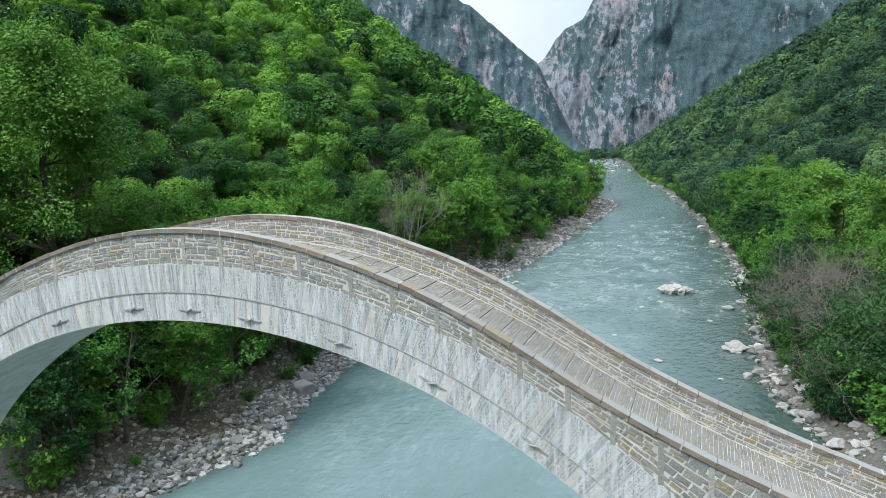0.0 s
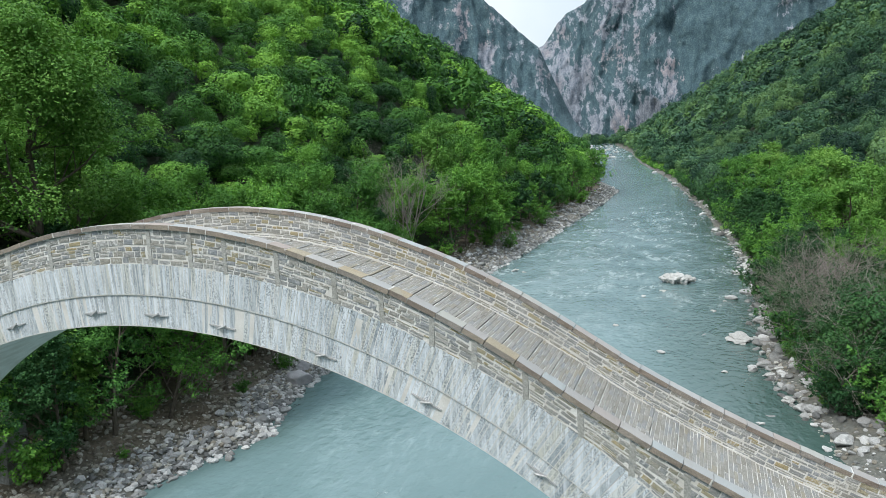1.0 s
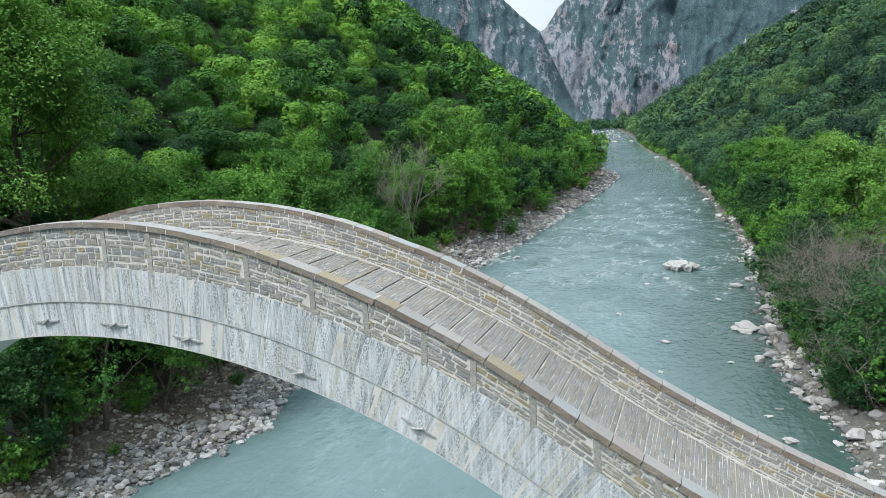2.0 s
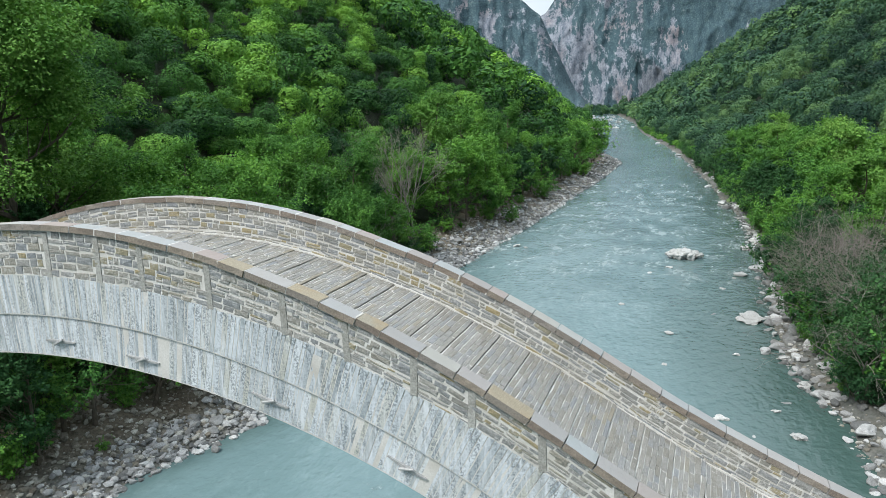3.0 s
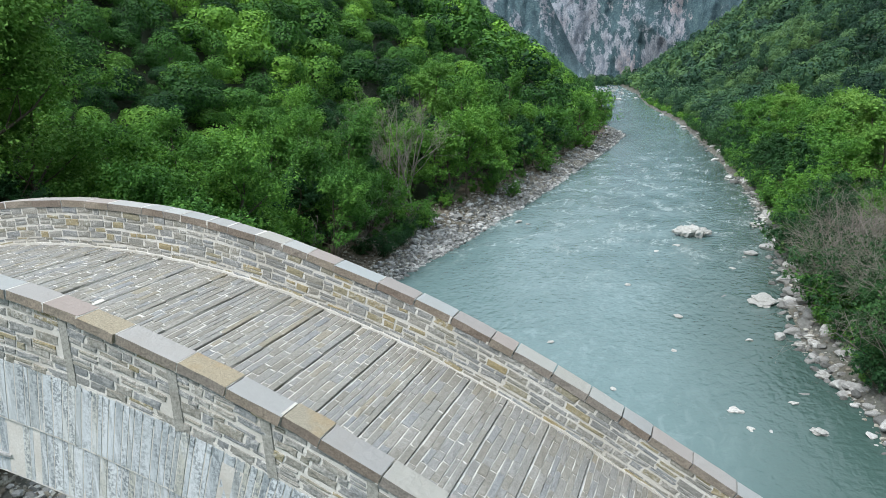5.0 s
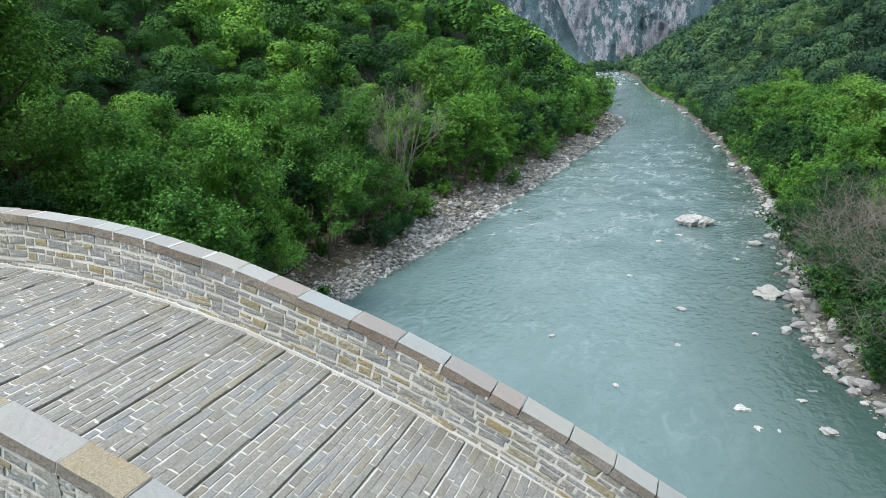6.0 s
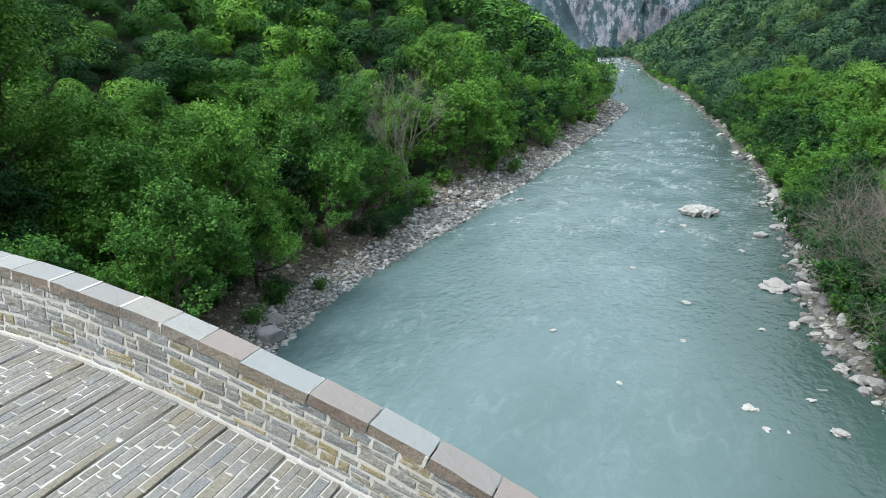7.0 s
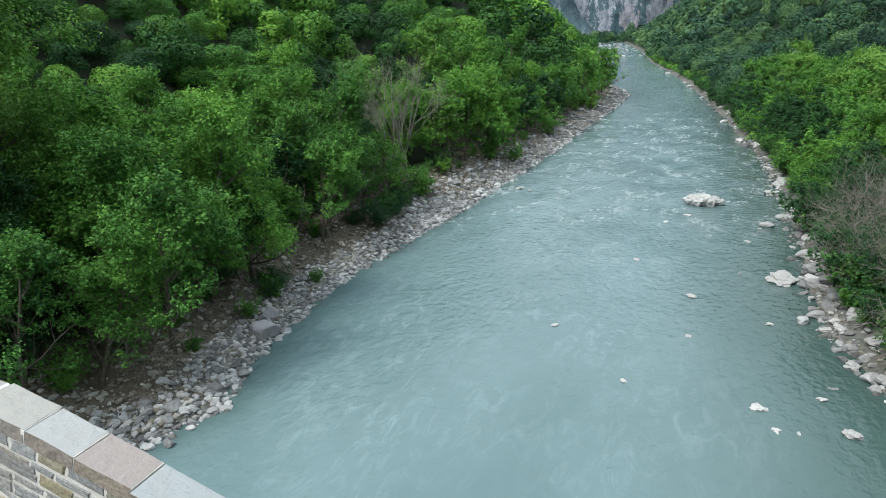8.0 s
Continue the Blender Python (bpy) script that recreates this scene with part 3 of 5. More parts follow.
# ---- trees ----
def tube_mesh(name, segs, material, sides=5):
    """Tapered limbs: segs holds (start, end, radius, end radius)."""
    v, f = [], []
    ang = np.arange(sides) * 2 * math.pi / sides
    for p, q, r0, r1 in segs:
        p, q = np.asarray(p, float), np.asarray(q, float)
        w = (q - p) / (np.linalg.norm(q - p) + 1e-9)
        u = np.cross(w, (0.3, 0.9, 0.1) if abs(w[2]) > 0.8 else (0, 0, 1.0))
        u /= np.linalg.norm(u)
        t = np.cross(w, u)
        ringv = np.cos(ang)[:, None] * u + np.sin(ang)[:, None] * t
        k = len(v)
        v += list(p + ringv * r0) + list(q + ringv * r1)
        f += [(k + i, k + (i + 1) % sides, k + sides + (i + 1) % sides, k + sides + i) for i in range(sides)]
    return mesh_from(name, np.array(v), np.array(f), material, True)


def grow(rng, start, way, length, radius, depth, spread, segs, tips, kids=(3, 4), bend=0.25, up=0.12):
    """A limb of three bent pieces with side limbs; its ends are gathered in tips."""
    p, w, r = np.array(start, float), np.array(way, float), radius
    n = 3
    for k in range(n):
        w = w + rng.normal(0, bend, 3) * 0.45 + np.array([0, 0, up])
        w /= np.linalg.norm(w)
        q = p + w * length / n
        r1 = r * 0.76
        segs.append((p, q, r, r1))
        if depth > 0 and k >= (1 if depth > 1 else 0):
            for _ in range(rng.randint(kids[0] - 1, kids[1])):
                side = rng.normal(0, 1, 3)
                side -= side.dot(w) * w
                side /= np.linalg.norm(side) + 1e-9
                grow(rng, p + (q - p) * rng.uniform(0.3, 1), w * (1 - spread) + side * spread, length * rng.uniform(0.45, 0.68), r1 * 0.6, depth - 1, spread, segs, tips, kids, bend, up)
        p, r = q, r1
    tips.append((p, length))


def leaf_cards(rng, centres, normals, size, narrow=0.62):
    """Small folded leaf sprays, one rhomb each."""
    n = len(centres)
    nrm = normals / (np.linalg.norm(normals, axis=1, keepdims=True) + 1e-9)
    a = np.cross(nrm, rng.normal(0, 1, (n, 3)))
    a /= np.linalg.norm(a, axis=1, keepdims=True) + 1e-9
    b = np.cross(nrm, a)
    s = (size * rng.uniform(0.6, 1.35, n))[:, None]
    fold = nrm * s * 0.14
    v = np.stack([centres - a * s * 0.5, centres + b * s * 0.5 * narrow - fold, centres + a * s * 0.5, centres - b * s * 0.5 * narrow - fold], 1)
    return v.reshape(-1, 3)


def leaf_tips(rng, centres, normals, size):
    """Leaf sprays for woods farther off: one pointed triangle each."""
    n = len(centres)
    nrm = normals / (np.linalg.norm(normals, axis=1, keepdims=True) + 1e-9)
    a = np.cross(nrm, rng.normal(0, 1, (n, 3)))
    a /= np.linalg.norm(a, axis=1, keepdims=True) + 1e-9
    b = np.cross(nrm, a)
    s = (size * rng.uniform(0.6, 1.35, n))[:, None]
    return np.stack([centres - a * s * 0.45 - b * s * 0.42, centres - a * s * 0.35 + b * s * 0.42, centres + a * s * 0.62], 1).reshape(-1, 3)


def crown_leaves(rng, lobes, count, size, along=13):
    """Leaf sprays along the outer twigs of many lobes (centre, radius)."""
    n = count // along
    w = np.array([r * r for _, r in lobes])
    pick = rng.choice(len(lobes), n, p=w / w.sum())
    c = np.array([p for p, _ in lobes])[pick]
    r = np.array([q for _, q in lobes])[pick][:, None]
    d = rng.normal(0, 1, (n, 3)) * (1, 1, 0.8)
    d /= np.linalg.norm(d, axis=1, keepdims=True)
    d[:, 2] = np.where(d[:, 2] < -0.35, -d[:, 2], d[:, 2])
    reach = r * rng.uniform(0.75, 1.35, (n, 1))
    rise = r * rng.uniform(0.0, 0.75, (n, 1)) ** 2
    t = np.power(rng.uniform(0.05, 1.0, (n, along)), 0.6)[:, :, None]
    pos = c[:, None] + d[:, None] * reach[:, None] * t + np.array([0, 0, 1.0]) * rise[:, None] * t * t
    pos = pos + rng.normal(0, 1, pos.shape) * (0.16 * size + 0.07 * r[:, None])
    nrm = d[:, None] * 0.55 + rng.normal(0, 0.5, pos.shape) + np.array([0, 0, 0.55])
    return leaf_tips(rng, pos.reshape(-1, 3), nrm.reshape(-1, 3), size)


def quads(v):
    return np.arange(len(v)).reshape(-1, 4)


def tris(v):
    return np.arange(len(v)).reshape(-1, 3)


def tree_kind(seed, height, leaves, size, material, narrow=1.0, bark=None, low=0.32):
    """One broadleaf tree: the meshes of its trunk with limbs and of its crown."""
    rng = np.random.RandomState(seed)
    segs, tips = [], []
    p, w = np.zeros(3), np.array([0, 0, 1.0])
    r = height * 0.016 + 0.03
    n = 6
    for k in range(n):
        w = w + rng.normal(0, 0.10, 3)
        w[2] = max(w[2], 0.7)
        w /= np.linalg.norm(w)
        q = p + w * height * 0.80 / n
        segs.append((p - (np.array([0, 0, 0.4]) if k == 0 else 0), q, r, r * 0.82))
        t = (k + 1) / n
        if t > low:
            for _ in range(rng.randint(2, 4)):
                a = rng.uniform(0, 2 * math.pi)
                rise = rng.uniform(0.15, 0.75)
                way = np.array([math.cos(a), math.sin(a), rise])
                way /= np.linalg.norm(way)
                ln = height * narrow * (0.34 - 0.20 * t) * rng.uniform(0.75, 1.3)
                grow(rng, q, way, ln, r * 0.45, 1, 0.55, segs, tips, (2, 3))
        p, r = q, r * 0.82
    tips.append((p, height * 0.3))
    lobes = [(t + np.array([0, 0, 0.1]), max(0.55, min(1.6 if height < 20 else 2.3, height * 0.085)) * rng.uniform(0.65, 1.25)) for t, _ in tips]
    v = crown_leaves(rng, lobes, leaves, size)
    keep = [s for s in segs if s[2] > 0.018]
    return tube_mesh("trunk", keep, bark or M_BARK), mesh_from("crown", v, tris(v), material)


def bare_kind(seed, height, spread=0.5, kids=(3, 4)):
    rng = np.random.RandomState(seed)
    segs, tips = [], []
    for _ in range(3):
        a = rng.uniform(0, 2 * math.pi)
        way = np.array([math.cos(a) * 0.35, math.sin(a) * 0.35, 1])
        grow(rng, (0, 0, -0.2), way / np.linalg.norm(way), height, 0.06 + height * 0.010, 3, spread, segs, tips, kids, 0.3, 0.08)
    return tube_mesh("bare_tree", [g for g in segs if g[2] > 0.004], M_DEAD, 3)


def plant(kind, x, y, scale=1.0, turn=0.0, lean=(0, 0), sink=0.15, label="", name="tree", group="trees on the river bank"):
    z = float(terrain(x, y)) - sink
    m = pose(x, y, z, lean[0], lean[1], turn)
    ob = new(name)
    ob.matrix_world = m @ Matrix.Scale(scale, 4)
    tagged(ob, label, "tree", group)
    for nm, me in (("trunk", kind[0]), ("crown", kind[1])):
        part(nm, me, ob)
    return ob


def kinds(share, grow_leaf):
    spec = [(11, 14.0, 15000, 0.20, M_LEAF, 1.0, 0.14), (12, 15.5, 16000, 0.20, M_LEAF, 0.85, 0.18), (13, 13.0, 15000, 0.21, M_LEAF, 1.15, 0.14),
            (14, 11.0, 13000, 0.20, M_LEAF_DARK, 1.1, 0.05), (15, 16.5, 16000, 0.21, M_LEAF_LIGHT, 0.8, 0.2), (16, 8.5, 11000, 0.19, M_LEAF, 1.35, 0.0)]
    return [tree_kind(a, h, int(n * share), s * grow_leaf, m, w, low=lo) for a, h, n, s, m, w, lo in spec]


KINDS, KINDS_FAR = kinds(1.0, 1.0), kinds(0.42, 1.5)
LABELS = ["tall mid-green leafy tree above the river bank", "tall slender green tree above the river bank", "broad leafy green tree above the gravel bank",
          "dark green dense tree at the wood's edge", "tall light green tree with an open crown", "low bushy green tree above the stones"]


def bush_kind(seed, height, leaves, size, material):
    """A low shrub: thin stems and leaves down to the ground."""
    rng = np.random.RandomState(seed)
    segs, tips = [], []
    for _ in range(7):
        a = rng.uniform(0, 6.28)
        way = np.array([math.cos(a) * 0.8, math.sin(a) * 0.8, 1.0])
        grow(rng, (0, 0, -0.1), way / np.linalg.norm(way), height * rng.uniform(0.6, 0.95), 0.03, 1, 0.5, segs, tips, (2, 3))
    lobes = [(t, height * 0.24 * rng.uniform(0.7, 1.3)) for t, _ in tips] + [(t * 0.5, height * 0.25) for t, _ in tips[::3]]
    v = crown_leaves(rng, lobes, leaves, size)
    v[:, 2] = np.maximum(v[:, 2], 0.02)
    return tube_mesh("branchwork", segs, M_BARK, 4), mesh_from("foliage", v, tris(v), material)


BUSHES = [bush_kind(31, 2.6, 2200, 0.17, M_LEAF), bush_kind(32, 3.4, 2800, 0.19, M_LEAF_DARK), bush_kind(33, 1.8, 1700, 0.14, M_LEAF)]

THICKET = bush_kind(34, 5.4, 7500, 0.19, M_LEAF_DARK)


def shrub(kind, x, y, scale, turn, label, group="bushes on the river bank"):
    ob = new("bush")
    ob.matrix_world = pose(x, y, float(terrain(x, y)) - 0.05, 0, 0, turn) @ Matrix.Scale(scale, 4)
    tagged(ob, label, "bush", group)
    part("branchwork", kind[0], ob)
    part("foliage", kind[1], ob)
    return ob


def spot_left(d, y):
    return float(np.interp(y, BANK_L[:, 0], BANK_L[:, 1])) - d, y


def spot_right(e, y):
    return float(np.interp(y, BANK_R[:, 0], BANK_R[:, 1])) + e, y


rng = np.random.RandomState(5)
taken = []


def free(x, y, gap):
    if any((x - a) ** 2 + (y - b) ** 2 < gap * gap for a, b in taken):
        return False
    taken.append((x, y))
    return True


# the front rows of the left bank, then those of the right bank
for row, (d0, gap, kinds) in enumerate([(7.0, 4.2, (3, 5, 0, 2, 2)), (10.0, 4.6, (0, 3, 2, 1)), (15.5, 5.0, (0, 1, 2, 3, 4)), (21.0, 5.6, (0, 1, 2, 4, 3))]):
    y = 16.0 + row * 1.5
    while y < (235 if row == 0 else 175):
        d = d0 + rng.uniform(-0.8, 1.6) - (1.5 if y < 46 and row == 0 else 0.3 if row == 0 else 0)
        x, yy = spot_left(d, y + rng.uniform(-1, 1))
        k = kinds[rng.randint(len(kinds))]
        if not (84 < yy < 98 and d < 12.5) and not (yy < 20.5 and d < 8.0) and free(x, yy, 2.4):
            plant((KINDS if yy < 95 else KINDS_FAR)[k], x, yy, rng.uniform(0.8, 1.12), rng.uniform(0, 360), (rng.uniform(-5, 5), rng.uniform(-2, 10)), label=LABELS[k])
        y += gap * rng.uniform(0.8, 1.3) * (1 + y / 240)
for row, (e0, gap, kinds) in enumerate([(4.6, 4.0, (5, 3, 5, 5)), (8.2, 4.4, (2, 0, 5, 3)), (13.5, 4.8, (2, 0, 5, 4)), (18.5, 5.6, (0, 2, 4, 3))]):
    y = 50.0 + row * 3
    while y < 230:
        e = e0 + rng.uniform(-0.8, 1.4)
        x, yy = spot_right(e, y)
        k = kinds[rng.randint(len(kinds))]
        if not (48 < yy < 71 and e < 9.5) and free(x, yy, 2.4):
            plant((KINDS if yy < 95 else KINDS_FAR)[k], x, yy, rng.uniform(0.72, 0.98), rng.uniform(0, 360), (rng.uniform(-4, 4), rng.uniform(-9, 2)), label=LABELS[k])
        y += gap * rng.uniform(0.8, 1.3) * (1 + y / 200)

# shrubs: single ones on the gravel, and the fringe under the trees
for x, y, s_ in [(-30.5, 55.8, 0.62), (-31.5, 49.7, 0.95), (-31.0, 45.6, 0.5), (-30.7, 38.2, 0.6), (-32.7, 77.3, 1.25), (-33.2, 82.6, 0.7), (-32.6, 87.9, 1.2), (-34.0, 99.6, 1.1), (-31.6, 116.3, 1.0), (-28.2, 118.9, 0.9), (-28.2, 147.8, 1.5), (-27.4, 196.4, 1.9), (-33.2, 19.8, 1.0), (-34.6, 23.3, 0.8), (-31.2, 25.0, 0.35), (-33.1, 29.5, 0.5)]:
    shrub(BUSHES[2 * rng.randint(2)], x, y, s_ * 1.2, rng.uniform(0, 360), "small green bush growing on the gravel bank")
for x, y, s_ in [(-32.0, 73.6, 0.55), (-32.4, 77.5, 0.45), (-32.7, 82.5, 0.5), (-32.9, 87.0, 0.5), (-31.9, 49.4, 0.42), (-32.6, 51.6, 0.36), (-34.2, 21.4, 0.5)]:
    shrub(THICKET, x, y, s_, rng.uniform(0, 360), "dark green bush growing on the gravel bank")
y = 20.0
while y < 215:
    x, yy = spot_left(6.6 + rng.uniform(-0.7, 3.0), y)
    shrub(BUSHES[rng.randint(3)], x, yy, rng.uniform(0.5, 0.95), rng.uniform(0, 360), "green undergrowth bush at the foot of the trees")
    y += rng.uniform(2.5, 5.5) * (1 + y / 200)
for x, y, s_ in [(17.8, 48.0, 0.9), (19.7, 50.0, 1.6), (18.9, 52.6, 1.2), (18.0, 55.7, 1.0), (21.4, 54.5, 1.9), (20.1, 58.2, 1.5), (20.4, 60.7, 1.2), (21.7, 63.3, 1.8), (20.9, 65.4, 1.3), (21.0, 67.9, 1.7), (22.4, 49.4, 2.0), (23.8, 59.1, 2.1), (23.9, 65.8, 2.0), (17.1, 59.8, 0.45), (17.0, 50.0, 0.4), (17.6, 62.3, 0.5), (18.5, 64.4, 0.6), (17.8, 66.2, 0.5), (19.1, 68.4, 0.65), (18.0, 70.1, 0.5), (19.1, 72.6, 0.6), (18.9, 58.7, 0.6), (19.1, 62.6, 0.7), (20.0, 66.7, 0.7)]:
    shrub(THICKET if s_ > 1 else BUSHES[rng.randint(3)], x, y, s_ * 0.55 if s_ > 1 else s_, rng.uniform(0, 360), "dark green bush behind the bank boulders")
for x, y, s_ in [(17.4, 73.5, 1.6), (17.6, 70.5, 1.7), (18.2, 67.6, 1.9), (18.6, 64.8, 1.8), (18.6, 62.0, 1.7), (18.9, 59.0, 1.8), (19.3, 56.0, 1.8), (19.8, 53.0, 1.9), (20.2, 49.5, 1.9), (21.2, 69.0, 2.3), (21.5, 63.5, 2.4), (21.8, 58.0, 2.3), (22.2, 52.5, 2.3), (15.7, 61.5, 0.55), (16.2, 57.6, 0.6), (17.2, 53.0, 0.7)]:
    if s_ > 1:
        shrub(THICKET, x + 0.6, y, s_ * 0.5, rng.uniform(0, 360), "dark green bush behind the bank boulders")
    else:
        shrub(BUSHES[0], x, y, s_, rng.uniform(0, 360), "small green bush growing among the bank boulders")
y = 44.0
while y < 300:
    x, yy = spot_right((2.6 if y < 76 else 1.6) + rng.uniform(-0.4, 1.8), y)
    shrub(BUSHES[rng.randint(3)], x, yy, rng.uniform(0.8, 1.6), rng.uniform(0, 360), "green bush hanging over the bank stones")
    y += rng.uniform(1.4, 3.0) * (1 + y / 160)


def bare_tree(x, y, height, seed, label, lean=(0, 0), spread=0.5, kids=(3, 4)):
    ob = new("bare_tree", bare_kind(seed, height, spread, kids))
    ob.matrix_world = pose(x, y, float(terrain(x, y)) - 0.1, lean[0], lean[1], seed * 37 % 360)
    return tagged(ob, label, "tree", "bare trees")


for i, (x, y, h) in enumerate(((18.5, 50.6, 4.4), (18.8, 55.1, 4.8), (18.3, 58.7, 4.6), (20.3, 57.6, 5.4), (18.6, 63.3, 4.8), (20.7, 66.9, 5.2), (21.2, 53.0, 5.6), (18.4, 71.7, 5.6), (18.4, 67.5, 5.4), (17.4, 63.9, 5.0), (18.5, 76.4, 5.4), (19.5, 69.5, 6.2))):
    bare_tree(x, y, h * 1.25, 2 + i, "grey leafless thicket of thin twigs above the stones", (0, -22 + 4 * (i % 3)), 0.6, (3, 5))
bare_tree(-36.4, 91.7, 12.0, 16, "bare grey tree with upright limbs among green ones", (0, 4), 0.35)
bare_tree(-37.8, 86.3, 11.0, 17, "bare grey tree with upright limbs among green ones", (0, 0), 0.35)
for i, (x, y, h, tip) in enumerate(((-36.2, 68.4, 5.5, 25), (-36.3, 59.6, 5.0, 30), (-36.4, 75.7, 6.5, 15), (-35.7, 50.9, 4.5, 40), (-39.8, 96.1, 12.0, 3), (-38.1, 41.9, 6.0, 20))):
    bare_tree(x, y, h, 50 + i, "bare grey branches among the green trees", (0, tip), 0.5)
for i, (x, y, h) in enumerate(((16.4, 72.0, 6.2), (16.6, 68.5, 6.6), (16.9, 65.0, 6.4), (17.2, 61.0, 6.2), (17.8, 57.0, 6.4), (18.4, 70.0, 7.4), (19.0, 63.0, 7.4))):
    bare_tree(x, y, h, 70 + i, "grey leafless thicket of thin twigs above the stones", (0, -30 + 5 * (i % 3)), 0.6, (3, 5))
bare_tree(-41.9, 70.6, 9.0, 18, "bare grey tree with upright limbs among green ones", (0, 2), 0.4)
bare_tree(-32.6, 33.9, 4.2, 19, "fallen pale dead branch above the gravel", (0, 60), 0.5)
BROAD = tree_kind(17, 27.0, 72000, 0.22, M_LEAF_LIGHT, 0.95, low=0.1)
for x, y, s_, turn in ((-46.5, 33.0, 1.05, 40), (-52.5, 26.0, 0.95, 160)):
    plant(BROAD, x, y, s_, turn, (0, 5), label="large light green spreading tree on the slope")
TALL = tree_kind(19, 17.5, 20000, 0.21, M_LEAF, 0.9, low=0.08)
for x, y, s_, turn in ((-34.6, 45.5, 1.0, 30), (-37.5, 52.5, 0.95, 200), (-38.5, 39.0, 1.0, 120)):
    plant(TALL, x, y, s_, turn, (0, 6), label="tall green tree leaning towards the water")
IVY = tree_kind(41, 12.0, 3000, 0.34, M_LEAF_LIGHT, 0.22, low=0.0)
plant(IVY, -34.5, 25.0, 0.95, 20, (0, 0), label="slender trunk wrapped in bright green ivy")
plant(IVY, -41.3, 96.2, 1.15, 80, (0, 24), label="leaning trunk wrapped in yellow-green ivy")
plant(IVY, -43.8, 99.0, 1.25, 10, (0, 2), label="slender trunk wrapped in bright green ivy")
plant(IVY, -43.2, 65.4, 1.0, 80, (0, 3), label="slender trunk wrapped in bright green ivy")


def dome_leaves(rng, slim, count, size):
    """A close crown: leaf sprays on the outside of a few bulging lobes."""
    lobes = [(np.array([0, 0, 3.2]), 1.9)] if not slim else [(np.array([0, 0, 3.4]), 1.5), (np.array([0, 0, 5.0]), 1.1)]
    for _ in range(6):
        a, rr = rng.uniform(0, 6.28), rng.uniform(0.4, 0.9) if slim else rng.uniform(1.0, 1.9)
        lobes.append((np.array([rr * math.cos(a), rr * math.sin(a), rng.uniform(1.2, 5.2 if slim else 3.9)]), rng.uniform(0.8, 1.35)))
    c, r = np.array([p for p, _ in lobes]), np.array([q for _, q in lobes])
    n = count * 3
    pick = rng.choice(len(lobes), n, p=r * r / (r * r).sum())
    d = rng.normal(0, 1, (n, 3))
    d /= np.linalg.norm(d, axis=1, keepdims=True)
    pos = c[pick] + d * (r[pick] * rng.uniform(0.82, 1.08, n))[:, None]
    gap = np.linalg.norm(pos[:, None] - c[None], axis=2) / r[None]
    keep = (gap.min(axis=1) > 0.78) & (d[:, 2] > -0.55) & (pos[:, 2] > 0.1)
    pos, d = pos[keep][:count], d[keep][:count]
    nrm = d + rng.normal(0, 0.26, d.shape) + np.array([0, 0, 0.15])
    return leaf_tips(rng, pos, nrm, size)


def forest(name, label, spots, count, size, material, seed):
    """A wooded hillside: many crowns in one mesh, each with its own leaf tint."""
    rng = np.random.RandomState(seed)
    kinds = [dome_leaves(rng, i % 8 == 3, count, size) for i in range(16)]
    out, tint = [], []
    for x, y, s in spots:
        v = kinds[rng.randint(16)]
        a = rng.uniform(0, 6.28)
        c, sn = math.cos(a), math.sin(a)
        tall = s * rng.uniform(0.65, 1.25)
        s *= rng.uniform(0.95, 1.30)
        z = float(terrain(x, y)) - 0.3
        out.append(np.stack([x + s * (v[:, 0] * c - v[:, 1] * sn), y + s * (v[:, 0] * sn + v[:, 1] * c), z + tall * v[:, 2]], 1))
        tint.append(np.full(len(v), np.clip(0.48 + 0.9 * float(vnoise(np.array(x * 0.03), np.array(y * 0.03))) + rng.normal(0, 0.32), 0, 1)))
    v, tint = np.concatenate(out), np.concatenate(tint)
    me = mesh_from(name, v, np.arange(len(v)).reshape(-1, 3), material)
    at = me.attributes.new("tint", "FLOAT", "POINT")
    at.data.foreach_set("value", tint.astype(np.float32))
    return tagged(new(name, me), label, "forest", kind="stuff")


def hillside(side, r0, r1, gap, seed):
    """Places for crowns on one valley side, by distance from the bridge."""
    rng = np.random.RandomState(seed)
    res = []
    for gx in np.arange(-420, 380, gap):
        for gy in np.arange(-20, 1000, gap):
            x, y = gx + rng.uniform(-0.45, 0.45) * gap, gy + rng.uniform(-0.45, 0.45) * gap
            r = math.hypot(x - 6, y + 6)
            if not r0 <= r < r1:
                continue
            a = math.degrees(math.atan2(6 - x, y + 6))
            if not -26 < a < 56:
                continue
            d, e = banks(np.array([x]), np.array([y]))
            t = float(d[0] if side == "l" else e[0])
            if t < (19 if side == "l" and y < 160 else 8 if side == "l" else 3.5 if y > 190 else 21):
                continue
            if t > (215 if side == "l" else 230):
                continue
            res.append((x, y, gap / 3.9 * (0.72 + 0.75 * rng.rand() ** 1.8)))
    return res


forest("forest_near_slope", "dense green mixed woodland on the steep near slope", hillside("l", 30, 115, 3.6, 1), 3000, 0.20, M_LEAF_WOOD, 1)
forest("forest_middle_slope", "dense green mixed woodland higher on the slope", hillside("l", 115, 210, 4.1, 4), 1350, 0.28, M_LEAF_WOOD, 4)
forest("forest_far_slope", "dense green woodland on the far part of the slope", hillside("l", 210, 700, 6.6, 2), 400, 0.46, M_LEAF_WOOD, 2)
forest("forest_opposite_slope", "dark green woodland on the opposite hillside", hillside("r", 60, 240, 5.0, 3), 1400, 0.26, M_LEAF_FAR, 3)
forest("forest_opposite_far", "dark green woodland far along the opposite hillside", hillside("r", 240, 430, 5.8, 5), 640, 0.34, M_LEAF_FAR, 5)
